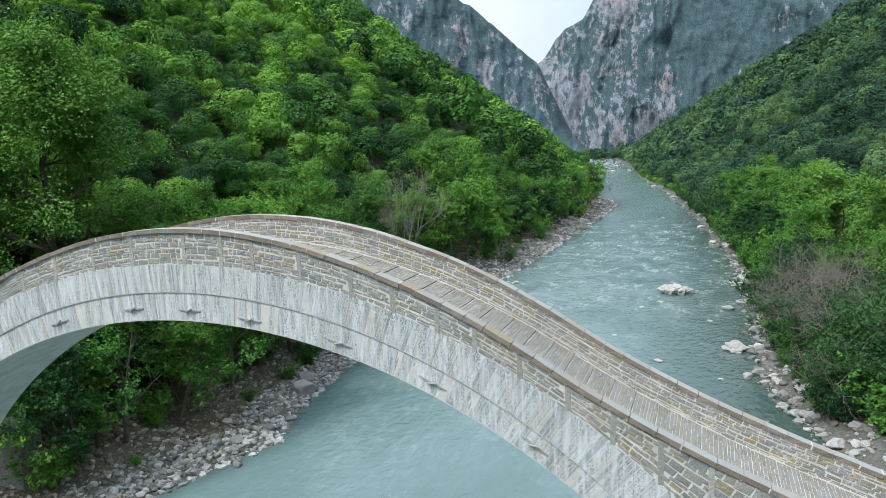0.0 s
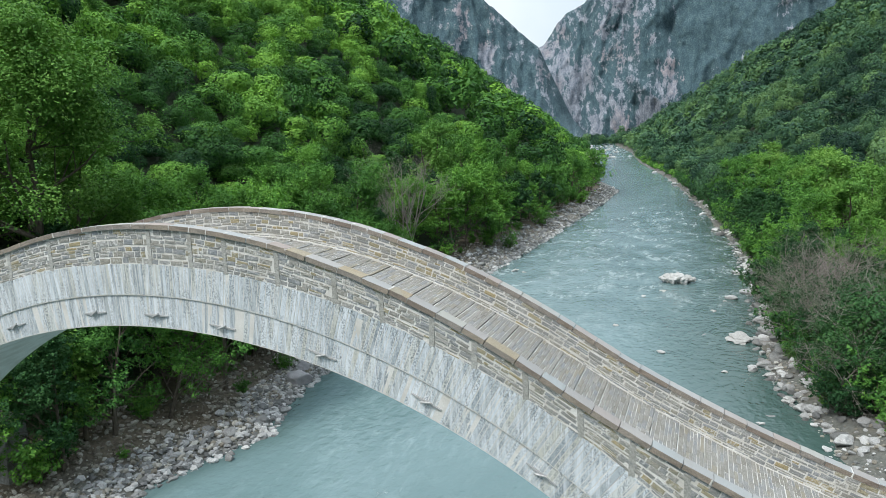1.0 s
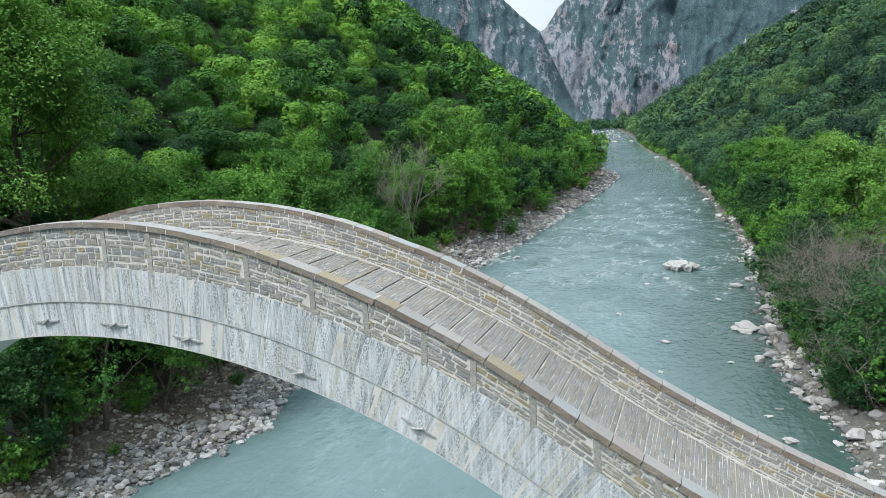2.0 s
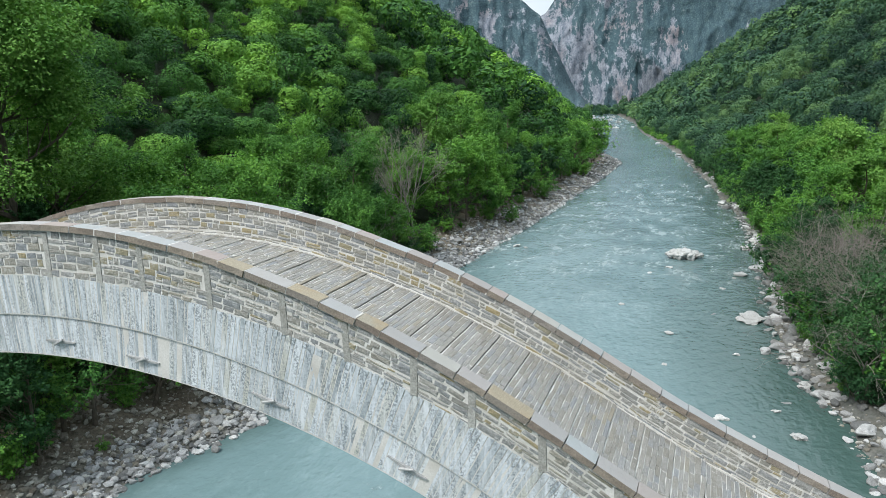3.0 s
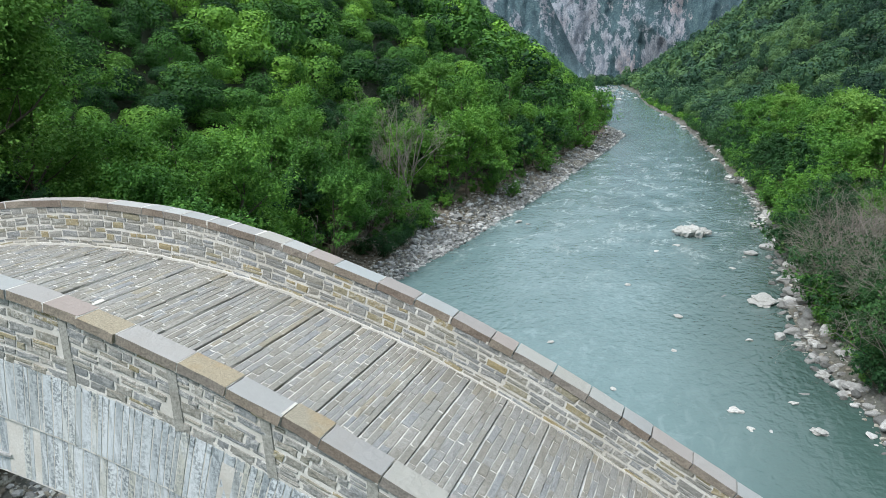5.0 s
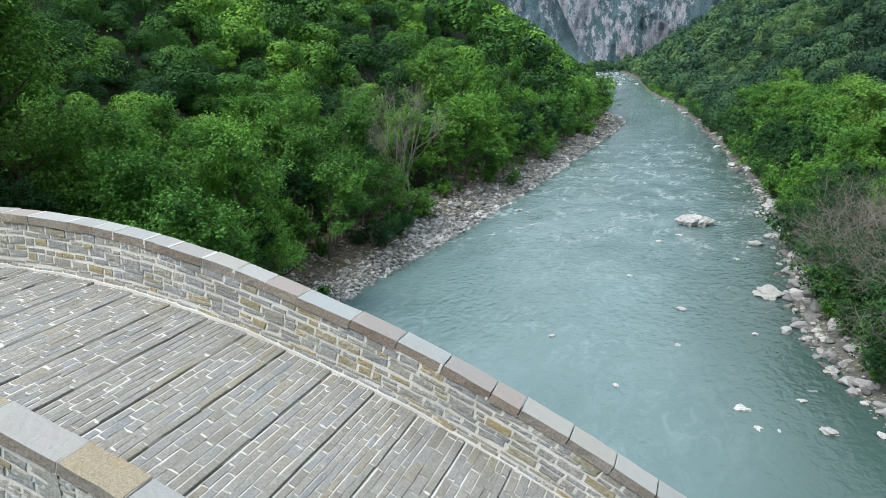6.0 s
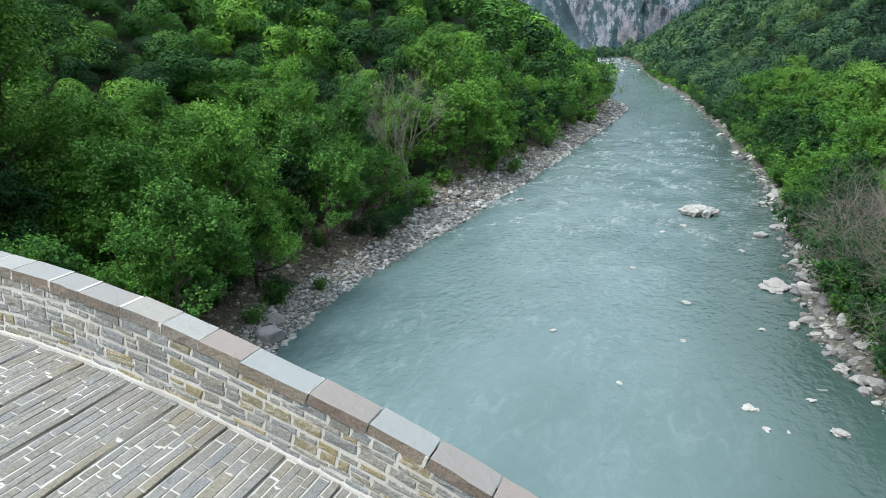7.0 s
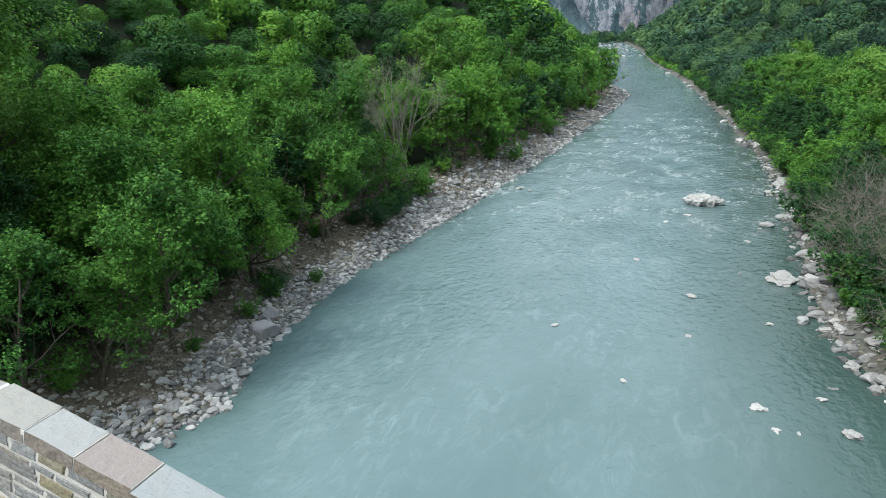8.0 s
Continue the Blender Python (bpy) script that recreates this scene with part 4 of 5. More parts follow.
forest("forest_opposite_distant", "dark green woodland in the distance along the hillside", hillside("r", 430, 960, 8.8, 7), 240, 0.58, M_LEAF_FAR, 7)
srng = np.random.RandomState(17)
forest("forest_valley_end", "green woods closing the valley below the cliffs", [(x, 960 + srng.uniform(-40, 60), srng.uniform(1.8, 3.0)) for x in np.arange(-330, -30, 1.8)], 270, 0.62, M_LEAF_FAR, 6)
fringe = []
for y in np.arange(88, 560, 1.3):
    x, y = spot_right(srng.uniform(1.2, 4.6), y)
    if srng.rand() < 0.62:
        fringe.append((x, y, srng.uniform(0.28, 0.75)))
forest("bank_scrub", "green scrub hanging over the far bank stones", fringe, 420, 0.42, M_LEAF_WOOD, 8)


def ruined_wall():
    """The end of an old masonry wall on the bank, its top overgrown."""
    bm = bmesh.new()
    n = 26
    prof = []
    for i in range(n + 1):
        t = i / n
        prof.append((-34.7 - 13.5 * t, 19.6 - 5.9 * t, 6.1 + 2.6 * t + 0.35 * float(vnoise(np.array(t * 9), np.array(2.2)))))
    rows = []
    for x, y, z in prof:
        rows.append([bm.verts.new(c) for c in ((x + 0.3, y - 1.0, -0.5), (x, y - 0.55, z - 0.35), (x, y - 0.3, z), (x + 0.1, y + 0.9, z - 0.1), (x + 0.2, y + 1.2, -0.5))])
    for a, b in zip(rows[:-1], rows[1:]):
        for k in range(4):
            bm.faces.new((a[k], b[k], b[k + 1], a[k + 1]))
    bm.faces.new(rows[0])
    bm.faces.new(rows[-1][::-1])
    bmesh.ops.recalc_face_normals(bm, faces=bm.faces[:])
    me = bpy.data.meshes.new("masonry")
    bm.to_mesh(me)
    bm.free()
    me.materials.append(M_OLD_WALL)
    ob = thing("ruined_wall", "old grey rubble wall with a mossy broken top", "wall", (-34.5, 18.5, 0))
    w = part("masonry", me, ob)
    w.matrix_parent_inverse = ob.matrix_world.inverted()
    v = []
    r2 = np.random.RandomState(9)
    for x, y, z in prof:
        c = np.array([x, y + 0.2, z + 0.05]) + r2.normal(0, 1, (26, 3)) * (0.35, 0.4, 0.07)
        v.append(leaf_cards(r2, c, r2.normal(0, 0.5, (26, 3)) + (0, 0, 0.8), 0.22))
    v = np.concatenate(v)
    g = part("moss", mesh_from("moss", v, quads(v), M_LEAF_LIGHT), ob, "green moss and weeds")
    g.matrix_parent_inverse = ob.matrix_world.inverted()


ruined_wall()


# ---- rocks ----
def rock_kind(seed, subdiv, material, flat=0.62, rough=0.30):
    """A broken boulder: a faceted, uneven lump of unit width."""
    rng = np.random.RandomState(seed)
    bm = bmesh.new()
    bmesh.ops.create_icosphere(bm, subdivisions=subdiv, radius=0.5)
    cuts = [(Vector(rng.normal(0, 1, 3)).normalized(), rng.uniform(0.26, 0.42)) for _ in range(7)]
    off = Vector(rng.uniform(0, 50, 3))
    for v in bm.verts:
        for nrm, dist in cuts:
            over = v.co.dot(nrm) - dist
            if over > 0:
                v.co -= nrm * over * 0.9
        v.co += v.co.normalized() * rough * 0.35 * (noise.noise(v.co * 3 + off) + 0.5 * noise.noise(v.co * 8 + off))
        v.co.z *= flat
    bmesh.ops.triangulate(bm, faces=bm.faces[:])
    me = bpy.data.meshes.new("rock")
    bm.to_mesh(me)
    bm.free()
    me.materials.append(material)
    return me


BIG = [rock_kind(200 + i, 3, M_ROCK) for i in range(8)]
PALE = [rock_kind(220 + i, 4, M_PALE, 0.5, 0.62) for i in range(3)]
rrng = np.random.RandomState(31)


def boulder(x, y, size, z, kinds=BIG, label="grey weathered boulder at the water's edge", group="boulders along the river", flat=1.0):
    me = kinds[rrng.randint(len(kinds))]
    ob = new("boulder", me)
    ob.matrix_world = pose(x, y, z, rrng.uniform(-10, 10), rrng.uniform(-10, 10), rrng.uniform(0, 360)) @ Matrix.Diagonal((size * rrng.uniform(0.95, 1.2), size * rrng.uniform(0.75, 1.0), size * rrng.uniform(0.8, 1.1) * flat, 1))
    return tagged(ob, label, "rock", group)


# rocks that stand in the stream
for x, y, s in [(2.0, 91.6, 1.2), (8.7, 81.5, 1.0), (3.5, 62.8, 1.2), (3.6, 54.0, 0.6), (-0.3, 45.2, 0.6), (-0.4, 87.9, 0.8), (-2.2, 72.0, 0.8), (-6.8, 53.2, 0.7), (9.6, 58.2, 0.9), (8.1, 44.0, 1.35), (9.0, 41.6, 0.75), (12.0, 46.4, 0.9), (13.1, 42.5, 1.5), (-22.6, 102.2, 1.5), (-20.7, 101.0, 0.8), (10.2, 87.2, 0.7)]:
    boulder(x, y, s * 0.85, 0.03 * s, PALE, "pale grey rock standing in the river", flat=0.75)
boulder(11.3, 69.0, 3.2, 0.15, PALE, "large pale flat-topped rock in the river", flat=0.6)
for dx, dy, s in ((0, 0, 2.4), (1.4, 0.5, 1.9), (-1.3, 0.4, 1.8), (0.4, 1.4, 2.0), (-0.7, -0.9, 1.3), (1.0, -0.8, 1.5), (2.2, 0.2, 1.3), (-2.0, 0.0, 1.2), (-0.9, 1.6, 1.5), (1.6, 1.6, 1.4)):
    boulder(3.58 + dx, 97.9 + dy, s * 0.88, 0.45, PALE, "white jagged rock outcrop in the middle of the river", flat=1.7)
for x, y, s in ((7.5, 70.4, 1.6), (12.8, 48.3, 0.9), (10.3, 41.9, 0.8), (11.7, 39.3, 0.6)):
    boulder(x, y, s, -0.10, BIG, "flat brown rock just awash in the river", flat=0.45)
# boulders of the right bank
for x, y, s in [(11.0, 88.8, 1.6), (12.7, 92.4, 1.3), (12.5, 76.0, 0.9), (14.3, 72.0, 2.2), (16.1, 77.8, 1.9), (14.0, 77.0, 1.9), (15.2, 68.2, 1.9), (15.2, 64.9, 2.1), (13.2, 60.7, 1.4), (12.1, 59.3, 1.2), (13.4, 57.8, 1.1), (14.8, 55.0, 1.1), (14.5, 51.6, 1.1), (15.4, 53.0, 0.9), (16.6, 55.0, 1.6), (15.8, 47.0, 0.6), (17.4, 43.8, 1.7), (14.4, 95.2, 2.0), (13.9, 85.0, 1.5), (13.9, 81.8, 1.2)]:
    boulder(x, y, s, max(0.05, float(terrain(x, y))) + 0.10 * s, BIG + PALE[:1], "grey boulder on the stony bank under the bushes")
for k in range(26):
    y = rrng.uniform(44, 84)
    x, y = spot_right(rrng.uniform(-0.5, 3.0), y)
    boulder(x, y, rrng.uniform(0.7, 1.7), max(0.03, float(terrain(x, y))) + 0.12, BIG + PALE[:1], "grey boulder on the stony bank under the bushes")
# boulders of the left bank
ROUND = [rock_kind(240 + i, 4, M_ROUND, 0.72, 0.22) for i in range(2)]
for me in ROUND:
    me.polygons.foreach_set("use_smooth", np.ones(len(me.polygons), bool))
for x, y, s in [(-30.1, 47.1, 1.7), (-28.9, 44.4, 3.0)]:
    boulder(x, y, s, max(0.05, float(terrain(x, y))) + 0.1 * s, ROUND, "large rounded grey boulder at the water's edge")
for x, y, s in [(-31.1, 96.9, 2.0), (-25.2, 29.0, 0.85), (-26.6, 35.1, 1.3), (-27.3, 32.0, 1.2), (-26.9, 30.9, 1.1), (-28.9, 31.3, 1.0), (-25.0, 33.0, 0.9), (-27.8, 37.2, 1.3), (-26.2, 38.1, 0.9), (-30.5, 28.9, 0.9), (-29.2, 33.3, 0.9)]:
    boulder(x, y, s, max(0.05, float(terrain(x, y))) + 0.12 * s, BIG, "grey boulder on the gravel bank")
for k in range(66):
    y = 92 + 330 * rrng.rand() ** 1.6
    x, y = spot_right(rrng.uniform(-1.2, 2.2), y)
    boulder(x, y, rrng.uniform(1.0, 2.6), max(0.0, float(terrain(x, y))) + 0.1, BIG + PALE, "pale boulder on the distant river bank")
for k in range(46):
    y = rrng.uniform(520, 920)
    u = rrng.uniform(0.0, 1.0)
    xl, xr = float(np.interp(y, BANK_L[:, 0], BANK_L[:, 1])), float(np.interp(y, BANK_R[:, 0], BANK_R[:, 1]))
    boulder(xl + (xr - xl) * u, y, rrng.uniform(1.6, 4.5), 0.2, PALE, "white boulder among the distant rapids")


def stones(name, label, spots, subdiv, material, seed):
    """Loose stones, joined: spots holds (x, y, size)."""
    rng = np.random.RandomState(seed)
    kinds = []
    for i in range(8):
        me = rock_kind(seed + i, subdiv, material, 0.6, 0.35)
        v = np.empty(len(me.vertices) * 3)
        me.vertices.foreach_get("co", v)
        f = np.empty(len(me.polygons) * 3, int)
        me.loops.foreach_get("vertex_index", f)
        kinds.append((v.reshape(-1, 3), f.reshape(-1, 3)))
        bpy.data.meshes.remove(me)
    xy = np.array(spots)
    zz = terrain(xy[:, 0], xy[:, 1])
    vs, fs, n = [], [], 0
    for (x, y, s), z in zip(spots, zz):
        v, f = kinds[rng.randint(8)]
        m = np.array(pose(0, 0, 0, rng.uniform(-25, 25), rng.uniform(-25, 25), rng.uniform(0, 360)).to_3x3())
        vs.append((v * (s * rng.uniform(0.9, 1.3), s * rng.uniform(0.7, 1.0), s)) @ m.T + (x, y, max(z, -0.06) + 0.12 * s))
        fs.append(f + n)
        n += len(v)
    return tagged(new(name, mesh_from(name, np.concatenate(vs), np.concatenate(fs), material)), label, "gravel", kind="stuff")


def scatter(side, count, y0, y1, d0, d1, s0, s1, seed, near=1.0, pw=2.2):
    rng = np.random.RandomState(seed)
    out = []
    for _ in range(count):
        y = y0 + (y1 - y0) * rng.rand() ** near
        d = d0 + (d1 - d0) * rng.rand() ** 1.3
        x, y = (spot_left if side == "l" else spot_right)(d, y)
        out.append((x, y, s0 + (s1 - s0) * rng.rand() ** pw))
    return out


stones("bank_stones", "grey broken stones along the gravelly water's edge", scatter("l", 1500, 14, 150, -0.8, 2.8, 0.18, 0.9, 300, 1.3), 2, M_ROCK, 300)
stones("bank_rubble", "pale grey broken stones piled at the water's edge", scatter("l", 3200, 20, 90, -0.4, 3.6, 0.2, 0.85, 310, 1.0, 1.8), 1, M_ROCK, 310)
stones("bank_gravel", "brown-grey scree below the trees", scatter("l", 10500, 16, 190, 0.8, 9.0, 0.15, 0.7, 320, 1.2), 1, M_SCREE, 320)
stones("bank_scree", "pale broken stones on the distant gravel bank", scatter("l", 2600, 78, 270, -0.3, 6.5, 0.3, 1.3, 330, 1.2, 1.8), 1, M_ROCK, 330)
stones("shore_stones", "pale stones along the bushy bank", scatter("r", 750, 36, 140, -0.7, 4.6, 0.18, 1.0, 340, 1.5), 2, M_ROCK, 340)
stones("shore_gravel", "grey gravel along the bushy bank", scatter("r", 2400, 36, 330, -0.4, 5.0, 0.12, 0.55, 360, 1.4), 1, M_SCREE, 360)


def block_kind(seed, jitter, inset, proud, dome=0.0, material=None):
    """One rough block of unit size: it faces -y, its edges are broken."""
    rng = np.random.RandomState(seed)
    c = np.array([(-0.5, -0.5), (0.5, -0.5), (0.5, 0.5), (-0.5, 0.5)])
    back = np.column_stack([c[:, 0], np.full(4, 0.5), c[:, 1]])
    rim = np.column_stack([c[:, 0], np.full(4, -0.5 + proud), c[:, 1]]) + rng.uniform(-jitter, jitter, (4, 3)) * (1, 0, 1)
    mid = (c + np.roll(c, -1, 0)) / 2 * (1 - inset * 0.8)
    cor = c * (1 - inset * 2)
    face = np.empty((8, 3))
    face[0::2] = np.column_stack([cor[:, 0], np.full(4, -0.5), cor[:, 1]])
    face[1::2] = np.column_stack([mid[:, 0] * 0.93, np.full(4, -0.5), mid[:, 1] * 0.93])
    face += rng.uniform(-jitter, jitter, (8, 3)) * (0.8, 0.8, 0.8)
    top = np.array([[rng.uniform(-0.1, 0.1), -0.5 - dome, rng.uniform(-0.1, 0.1)]])
    v = np.vstack([back, rim, face, top])
    f = []
    for i in range(4):
        j = (i + 1) % 4
        f += [(i, j, 4 + j), (i, 4 + j, 4 + i)]
        a, m, b = 8 + 2 * i, 9 + 2 * i, 8 + 2 * j
        f += [(4 + i, 4 + j, m), (4 + i, m, a), (4 + j, b, m), (a, m, 16), (m, b, 16)]
    return mesh_from("block", v, np.array(f), material)


def emit(parent, name, items, kinds, centre, label_rest, limit=290):
    """Blocks under a part of the bridge: those about a place as pieces, the rest joined."""
    rng = np.random.RandomState(len(items))
    order = sorted(items, key=lambda m: abs(m.translation.x - centre))
    for m in order[:limit]:
        ob = part(name, kinds[rng.randint(len(kinds))], parent, "", m)
        ob.matrix_parent_inverse = Matrix.Identity(4)
    rest = order[limit:]
    if rest:
        cache = []
        for k in kinds:
            v = np.empty(len(k.vertices) * 3)
            k.vertices.foreach_get("co", v)
            f = np.empty(len(k.polygons) * 3, int)
            k.loops.foreach_get("vertex_index", f)
            cache.append((v.reshape(-1, 3), f.reshape(-1, 3)))
        vs, fs, n = [], [], 0
        for m in rest:
            v, f = cache[rng.randint(len(kinds))]
            a = np.array(m)
            vs.append(v @ a[:3, :3].T + a[:3, 3])
            fs.append(f + n)
            n += len(v)
        ob = part(name + "_field", mesh_from(name + "_field", np.concatenate(vs), np.concatenate(fs), kinds[0].materials[0]), parent, label_rest)
        ob["kind"] = "stuff"


def stone_at(x, y, z, tilt, size, yaw=0.0):
    return Matrix.Translation((x, y, z)) @ Matrix.Rotation(-tilt, 4, "Y") @ Matrix.Rotation(yaw, 4, "Z") @ Matrix.Diagonal((*size, 1))


def courses(rng, x0, x1, low, high, y, n, lengths, depth, flip, gap=0.014):
    """Rough courses between two lines; flip turns the blocks to face +y or -y."""
    items = []
    cuts = np.cumsum(rng.uniform(0.55, 1.45, n))
    cuts = np.concatenate([[0], cuts / cuts[-1]])
    for k in range(n):
        x = x0 - rng.uniform(0, 0.2)
        while x < x1:
            w = rng.uniform(*lengths)
            xm = x + w / 2
            lo, hi = float(low(xm)), float(high(xm))
            if hi - lo > 0.06:
                f = (cuts[k] + cuts[k + 1]) / 2
                tilt = math.atan2(float((1 - f) * (low(xm + 0.1) - low(xm - 0.1)) + f * (high(xm + 0.1) - high(xm - 0.1))), 0.2)
                c = math.cos(tilt)
                wob = 0.011 * math.sin(xm * 3.1 + k * 1.7) + rng.normal(0, 0.005)
                h = (hi - lo) * (cuts[k + 1] - cuts[k])
                z = lo + (hi - lo) * (cuts[k] + cuts[k + 1]) / 2 + wob
                g = gap * rng.uniform(0.6, 1.7)
                long, tall = w / c - g, max(h * c - gap * rng.uniform(0.9, 1.9), 0.02)
                if rng.rand() < 0.12 and h > 0.075:
                    for s in (-1, 1):
                        items.append(stone_at(xm, y, z + s * h * 0.25, tilt, (long, depth, tall / 2 - gap * 0.4), math.pi if flip else 0))
                else:
                    items.append(stone_at(xm, y, z, tilt + rng.normal(0, 0.035), (long, depth * rng.uniform(0.9, 1.08), tall), math.pi if flip else 0))
            x += w
    return items


prng = np.random.RandomState(21)
RUBBLE = [block_kind(40 + i, 0.055, 0.035, 0.12, 0.06, M_RUBBLE) for i in range(12)]
PAVERS = [block_kind(60 + i, 0.045, 0.022, 0.10, 0.02, M_PAVER) for i in range(10)]
SLABS = [block_kind(80 + i, 0.012, 0.015, 0.05, 0.0, M_VOUSSOIR) for i in range(8)]

# the two rings of thin upright slabs
for host, name, a, b, y, depth in ((lower_ring, "voussoir", ARCH_IN, ARCH_MID, Y0 + 0.076, 0.10), (upper_ring, "arch_slab", ARCH_MID, ARCH_OUT, Y0 + 0.048, 0.10)):
    items, t = [], -0.95
    while t < 1.05:
        w = prng.choice([0.055, 0.07, 0.09, 0.12], p=[0.20, 0.30, 0.30, 0.20]) / 14.6
        tm = t + w / 2
        (xa, za), (xb, zb) = ring(a, tm), ring(b, tm)
        lng = math.hypot(xb - xa, zb - za)
        items.append(stone_at((xa + xb) / 2, y + prng.normal(0, 0.0012), (za + zb) / 2, -tm, (w * 14.7 - 0.009, depth, lng - 0.006)))
        t += w
    emit(host, name, items, SLABS, 0.0, "upright slabs of the arch")


def ring_top(x):
    return c_out + np.sqrt(np.maximum(ARCH_OUT[1] ** 2 - (np.asarray(x, float) - CX) ** 2, 1.0)) - 0.02


# rubble facing of the near side, between upright tie stones
TIES = [-8.03, -6.87, -5.61, -4.4, -2.87, -1.86, -1.05, 0.12, 1.32, 2.25, 3.2, 3.97, 4.86, 5.78, 6.61, 7.46, 8.32, 9.27, 10.23]
items = []
for a, b in zip(TIES[:-1], TIES[1:]):
    seg = courses(prng, a + 0.07, b - 0.09, ring_top, lambda x: cope(x) - 0.098, Y0 + 0.045, int(prng.choice([6, 7, 7, 8])), (0.10, 0.34), 0.09, False)
    items += [m for m in seg if a + 0.02 < m.translation.x < b - 0.02]
items += courses(prng, 10.3, 16, lambda x: np.maximum(ring_top(x), cope(x) - 2.0), lambda x: cope(x) - 0.098, Y0 + 0.045, 14, (0.16, 0.4), 0.09, False)
items += courses(prng, -16, -8.1, lambda x: np.maximum(ring_top(x), cope(x) - 2.0), lambda x: cope(x) - 0.098, Y0 + 0.045, 12, (0.16, 0.4), 0.09, False)
emit(spandrel, "rubble_block", items, RUBBLE, 1.5, "rough squared blocks in lime mortar")
TIE_KIND = [block_kind(95 + i, 0.02, 0.03, 0.15, 0.0, M_BAR) for i in range(3)]
for x in TIES:
    lo, hi = float(ring_top(x)) - 0.03, float(cope(x)) - 0.12
    ob = part("tie_slab", TIE_KIND[prng.randint(3)], spandrel, "", stone_at(x, Y0 + 0.045, (lo + hi) / 2, 0.03 * prng.normal(), (0.105, 0.10, hi - lo)))
    ob.matrix_parent_inverse = Matrix.Identity(4)

xr = np.linspace(CX - 13.4, CX + 13.4, 300)
seam = part("mortar_seam", band("mortar_seam", (xr, ring_top(xr) - 0.012), (xr, ring_top(xr) + 0.035 + 0.012 * fbm(xr * 2.3, xr * 0 + 4.4, 3)), Y0 + 0.001, Y0 + 0.05, M_MORTAR), spandrel, "uneven lime mortar seam above the arch")
seam.matrix_parent_inverse = Matrix.Identity(4)

# inner facing of the far parapet, and of the near one
items = courses(prng, -12, 12.5, lambda x: cope(x) - WALK - 0.02, lambda x: cope(x) - 0.098, Y1 - WALL + 0.034, 7, (0.10, 0.32), 0.08, False)
emit(far_parapet, "rubble_block", items, RUBBLE, 1.5, "rough squared blocks in lime mortar")
items = courses(prng, -12, 12.5, lambda x: cope(x) - WALK - 0.02, lambda x: cope(x) - 0.098, Y0 + WALL - 0.034, 6, (0.16, 0.4), 0.08, True)
emit(near_parapet, "rubble_block", items, RUBBLE, 1.5, "rough squared blocks in lime mortar", 60)

# paving: treads of five or six rows of narrow stones, each with a long nosing row above the next
EDGES = [-2.88, -2.42, -1.91, -1.42, -0.87, -0.36, 0.13, 0.61, 1.07, 1.60, 2.07, 2.53, 3.02, 3.48]
while EDGES[-1] < 12.5:
    EDGES.append(EDGES[-1] + prng.uniform(0.43, 0.51))
while EDGES[0] > -9.0:
    EDGES.insert(0, EDGES[0] - prng.uniform(0.43, 0.51))
items, beds = [], []
side = Y0 + WALL - 0.03
for x, x1 in zip(EDGES[:-1], EDGES[1:]):
    down = 1 if (x + x1) / 2 > CX else -1
    span = x1 - x - 0.012
    x = x + (0.012 if down > 0 else 0)
    rows = int(prng.choice([6, 6, 7]))
    widths = prng.uniform(0.75, 1.3, rows)
    widths[-1 if down > 0 else 0] = 0.95
    widths *= span / widths.sum()
    rise = 0.016 + prng.normal(0, 0.003)
    at = x
    for k, w in enumerate(widths):
        nosing = k == (rows - 1 if down > 0 else 0)
        xm = at + w / 2
        run = (xm - x) / span
        lift = rise * (run if down > 0 else 1 - run)
        base = float(cope(xm)) - WALK
        bend = math.atan2(rise, span) * down
        c = math.cos(slope(xm))
        y = side - prng.uniform(0, 0.2)
        while y < Y1 - side:
            ln = prng.uniform(0.35, 0.8) if nosing else prng.uniform(0.14, 0.44)
            a, b = max(y, side), min(y + ln, Y1 - side)
            if b - a > 0.05:
                wide = w / c - prng.uniform(0.006, 0.013)
                m = Matrix.Translation((xm + prng.normal(0, 0.002), (a + b) / 2, base - 0.045 + lift + prng.normal(0, 0.0015))) @ Matrix.Rotation(-slope(xm) - bend, 4, "Y") @ Matrix.Rotation(-math.pi / 2 + prng.normal(0, 0.004), 4, "X") @ Matrix.Rotation(prng.normal(0, 0.012), 4, "Y") @ Matrix.Diagonal((wide, 0.09, b - a - prng.uniform(0.004, 0.010), 1))
                items.append(m)
            y += ln
        bed = [(q, float(cope(q)) - WALK + rise * ((q - x) / span if down > 0 else 1 - (q - x) / span) - 0.004) for q in (at, at + w)]
        beds += [(q, y_, z_ - dz) for q, z_ in bed for y_ in (side + 0.005, Y1 - side - 0.005) for dz in (0.14, 0.0)]
        at += w
emit(deck, "paving_stone", items, PAVERS, 2.0, "narrow paving stones in rows")
k = np.arange(len(beds) // 8)[:, None, None] * 8
box = np.array([(1, 3, 7, 5), (0, 4, 6, 2), (0, 1, 5, 4), (2, 6, 7, 3), (0, 2, 3, 1), (4, 5, 7, 6)])
ob = part("bedding_mortar", mesh_from("bedding_mortar", beds, (box[None] + k).reshape(-1, 4)[:, ::-1], M_MORTAR), deck, "pale mortar between the paving stones")
ob["kind"] = "stuff"
ob.matrix_parent_inverse = Matrix.Identity(4)


xf = np.linspace(-11, 12, 500)
foot = cope(xf) - WALK + 0.012
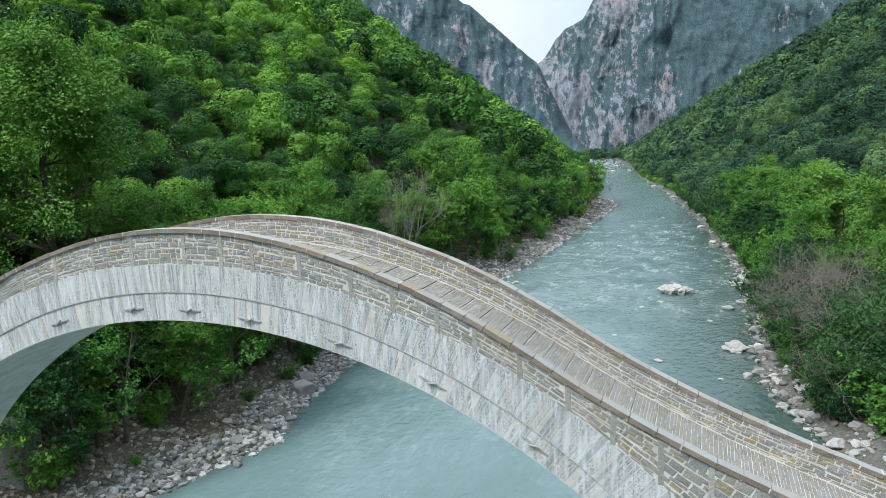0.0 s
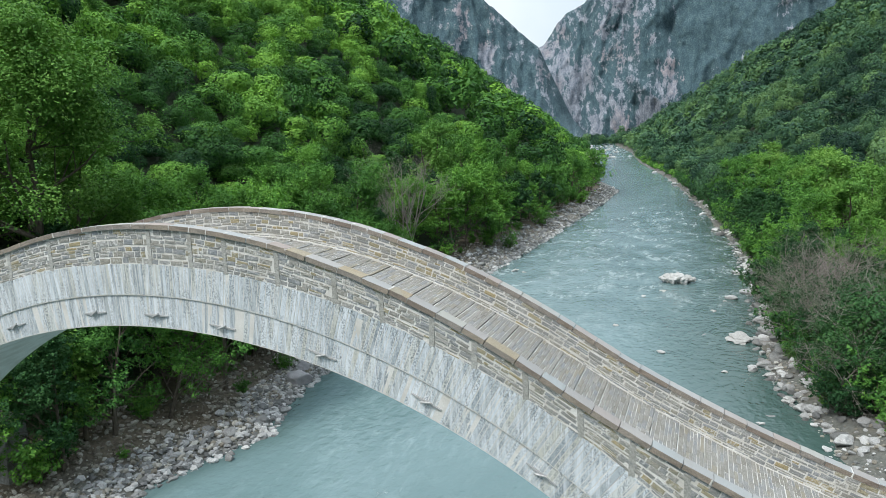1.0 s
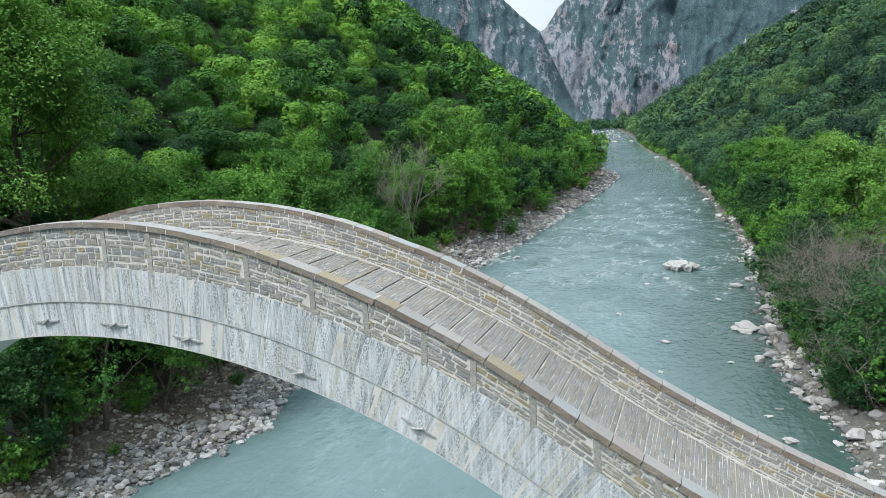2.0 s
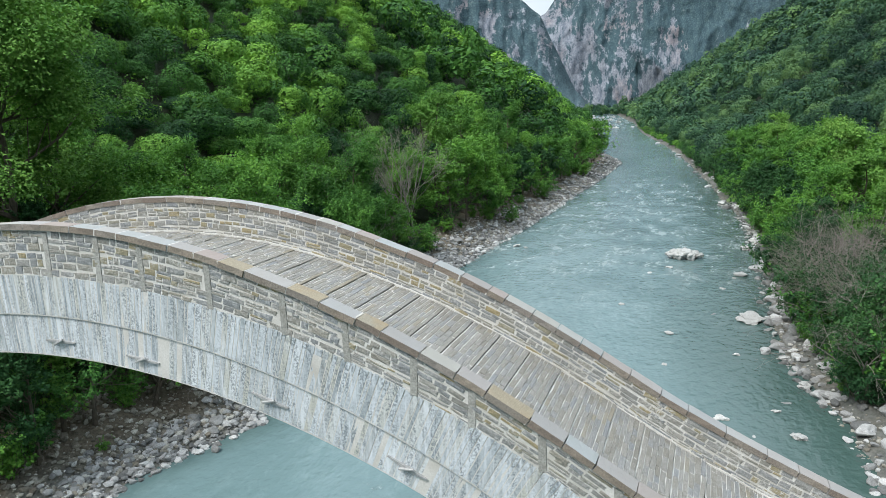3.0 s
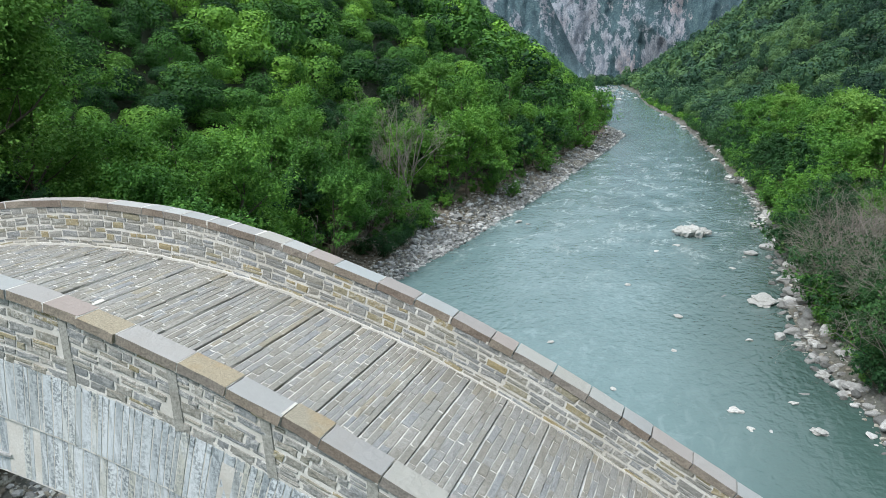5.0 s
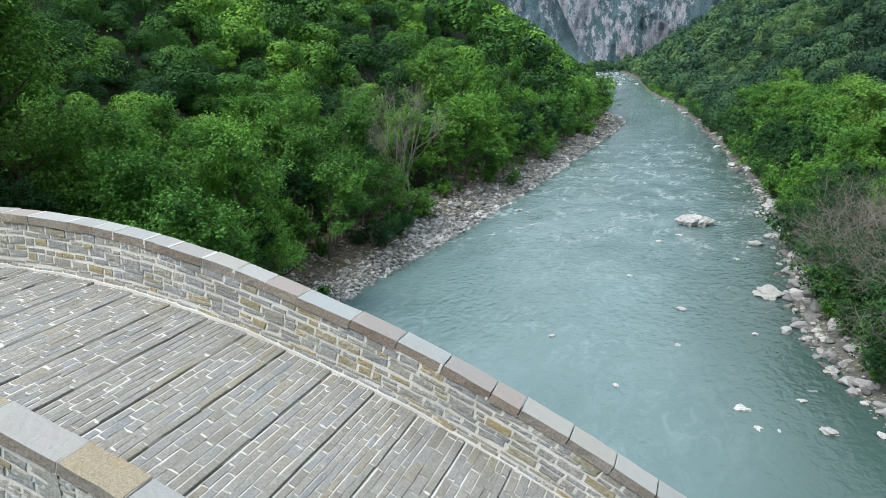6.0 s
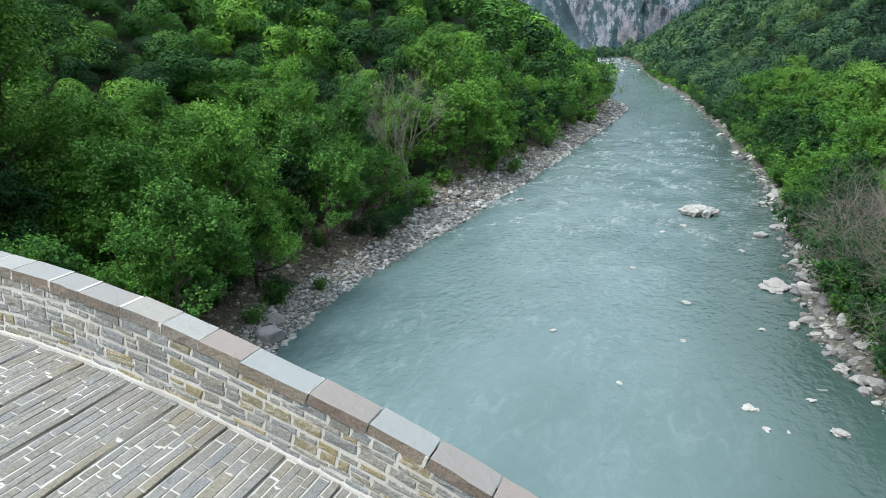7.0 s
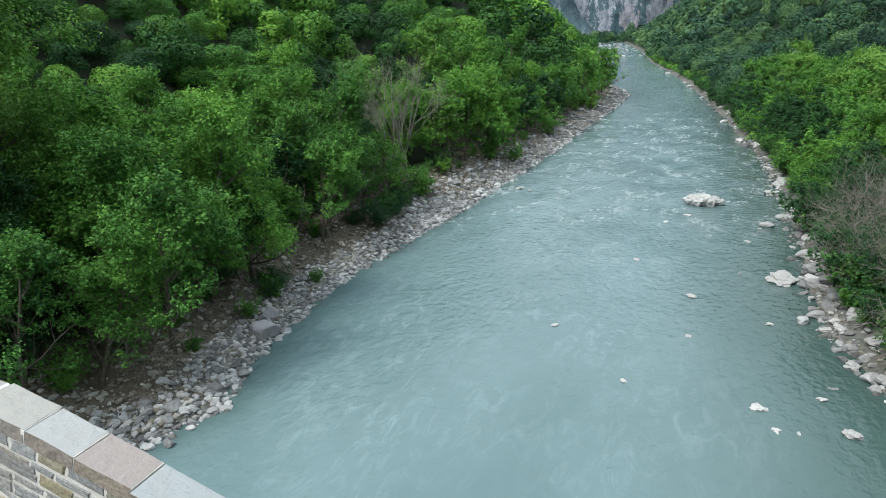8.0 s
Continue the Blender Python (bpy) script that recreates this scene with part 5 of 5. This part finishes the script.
fil = part("mortar_fillet", band("mortar_fillet", (xf, foot - 0.05), (xf, foot + 0.022 + 0.03 * fbm(xf * 3.1, xf * 0 + 1.7, 4)), Y1 - WALL - 0.035, Y1 - WALL + 0.02, M_MORTAR), far_parapet, "white lime mortar along the foot of the wall")
fil.matrix_parent_inverse = Matrix.Identity(4)


# coping: flat slabs with a broken outer edge
def slab_kind(seed, top):
    rng = np.random.RandomState(seed)
    bm = bmesh.new()
    bmesh.ops.create_cube(bm, size=1.0)
    bmesh.ops.subdivide_edges(bm, edges=[e for e in bm.edges if abs(e.verts[0].co.x - e.verts[1].co.x) > 0.5 or abs(e.verts[0].co.y - e.verts[1].co.y) > 0.5], cuts=2, use_grid_fill=True)
    for v in bm.verts:
        out = abs(v.co.y) > 0.49
        v.co += Vector((rng.uniform(-0.006, 0.006), rng.uniform(-0.03, 0.03) if out else 0, rng.uniform(-0.02, 0.02) if out else rng.uniform(-0.006, 0.006)))
    bmesh.ops.bevel(bm, geom=[e for e in bm.edges if e.verts[0].co.z > 0.3 and e.verts[1].co.z > 0.3 and len(e.link_faces) == 2 and e.calc_face_angle(0) > 0.9], offset=0.012, segments=1, affect="EDGES")
    bmesh.ops.triangulate(bm, faces=bm.faces[:])
    me = bpy.data.meshes.new("coping_slab")
    bm.to_mesh(me)
    bm.free()
    me.materials.append(top)
    me.materials.append(M_COPING_SIDE)
    # Faces along y get the darker brown, all others the top stone.
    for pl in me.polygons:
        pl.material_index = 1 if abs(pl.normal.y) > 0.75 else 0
    return me


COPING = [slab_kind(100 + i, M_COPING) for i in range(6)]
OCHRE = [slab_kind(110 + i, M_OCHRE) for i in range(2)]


def lay_coping(host, line, y0, y1, joints, x0, x1, ochre=()):
    xs_ = list(joints)
    while xs_[-1] < x1:
        xs_.append(xs_[-1] + prng.uniform(0.36, 0.60))
    while xs_[0] > x0:
        xs_.insert(0, xs_[0] - prng.uniform(0.36, 0.60))
    for a, b in zip(xs_[:-1], xs_[1:]):
        za, zb = float(line(a)), float(line(b))
        tilt = math.atan2(zb - za, b - a)
        ln = math.hypot(b - a, zb - za)
        m = stone_at((a + b) / 2, (y0 + y1) / 2 + prng.normal(0, 0.006), (za + zb) / 2 - 0.048 + prng.normal(0, 0.003), tilt, (ln - 0.015, y1 - y0, 0.095))
        ob = part("coping_slab", OCHRE[prng.randint(2)] if any(a < t < b for t in ochre) else COPING[prng.randint(6)], host, "", m)
        ob.matrix_parent_inverse = Matrix.Identity(4)
    vs = []
    for q in xs_[1:-1]:
        t = math.atan2(float(line(q + 0.05) - line(q - 0.05)), 0.1)
        for du in (-0.013, 0.013):
            for y_ in (y0 + 0.006, y1 - 0.006):
                for dz in (-0.10, -0.0018):
                    vs.append((q + du * math.cos(t) - dz * math.sin(t), y_, float(line(q)) + dz * math.cos(t) + du * math.sin(t)))
    k_ = np.arange(len(vs) // 8)[:, None, None] * 8
    faces = np.array([(1, 3, 7, 5), (0, 4, 6, 2), (0, 1, 5, 4), (2, 6, 7, 3), (0, 2, 3, 1), (4, 5, 7, 6)])
    ob = part("coping_joint", mesh_from("coping_joint", vs, (faces[None] + k_).reshape(-1, 4)[:, ::-1], M_MORTAR), host, "pale mortar joints")
    ob["kind"] = "stuff"
    ob.matrix_parent_inverse = Matrix.Identity(4)


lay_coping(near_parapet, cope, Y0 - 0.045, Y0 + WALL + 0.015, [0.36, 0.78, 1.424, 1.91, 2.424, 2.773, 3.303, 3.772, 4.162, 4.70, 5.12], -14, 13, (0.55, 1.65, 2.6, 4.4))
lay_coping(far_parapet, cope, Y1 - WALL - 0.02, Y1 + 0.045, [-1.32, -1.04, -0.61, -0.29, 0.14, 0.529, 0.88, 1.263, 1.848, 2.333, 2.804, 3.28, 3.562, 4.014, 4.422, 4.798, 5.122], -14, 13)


# steel tie anchors on the lower ring
def anchor_kind():
    bm = bmesh.new()
    n = 8
    loops = []
    for i in range(n + 1):
        t = -1 + 2 * i / n
        h = 0.024 * (1 - 0.55 * abs(t))
        d = 0.024 * (1 - 0.75 * t * t) + 0.008
        x = 0.31 * t
        loops.append([bm.verts.new((x, yy, zz)) for yy, zz in ((0.03, -h), (-d, -h), (-d, h), (0.03, h))])
    for a, b in zip(loops[:-1], loops[1:]):
        for k in range(4):
            bm.faces.new((a[k], a[(k + 1) % 4], b[(k + 1) % 4], b[k]))
    bm.faces.new(loops[0])
    bm.faces.new(loops[-1][::-1])
    geo = bmesh.ops.create_cube(bm, size=1.0, matrix=Matrix.Translation((0, -0.045, 0)) @ Matrix.Rotation(radians(-28), 4, "Y") @ Matrix.Diagonal((0.22, 0.04, 0.034, 1)))
    bmesh.ops.bevel(bm, geom=list({e for v in geo["verts"] for e in v.link_edges}), offset=0.008, segments=1, affect="EDGES")
    bmesh.ops.recalc_face_normals(bm, faces=bm.faces[:])
    me = bpy.data.meshes.new("tie_anchor")
    bm.to_mesh(me)
    bm.free()
    me.materials.append(M_STEEL)
    return me


ANCHOR = anchor_kind()
for x, z in ((-6.95, 19.45), (-4.53, 19.90), (-2.88, 19.95), (-1.25, 19.81), (0.97, 19.42), (3.04, 18.72), (5.11, 17.64)):
    t = math.atan2(x - CX, z - 5.73)
    ob = bridge_part("tie_anchor", ANCHOR, "grey steel tie anchor")
    ob.matrix_parent_inverse = INV
    ob.matrix_basis = Matrix.Translation((x, Y0 + 0.018, z)) @ Matrix.Rotation(t, 4, "Y")
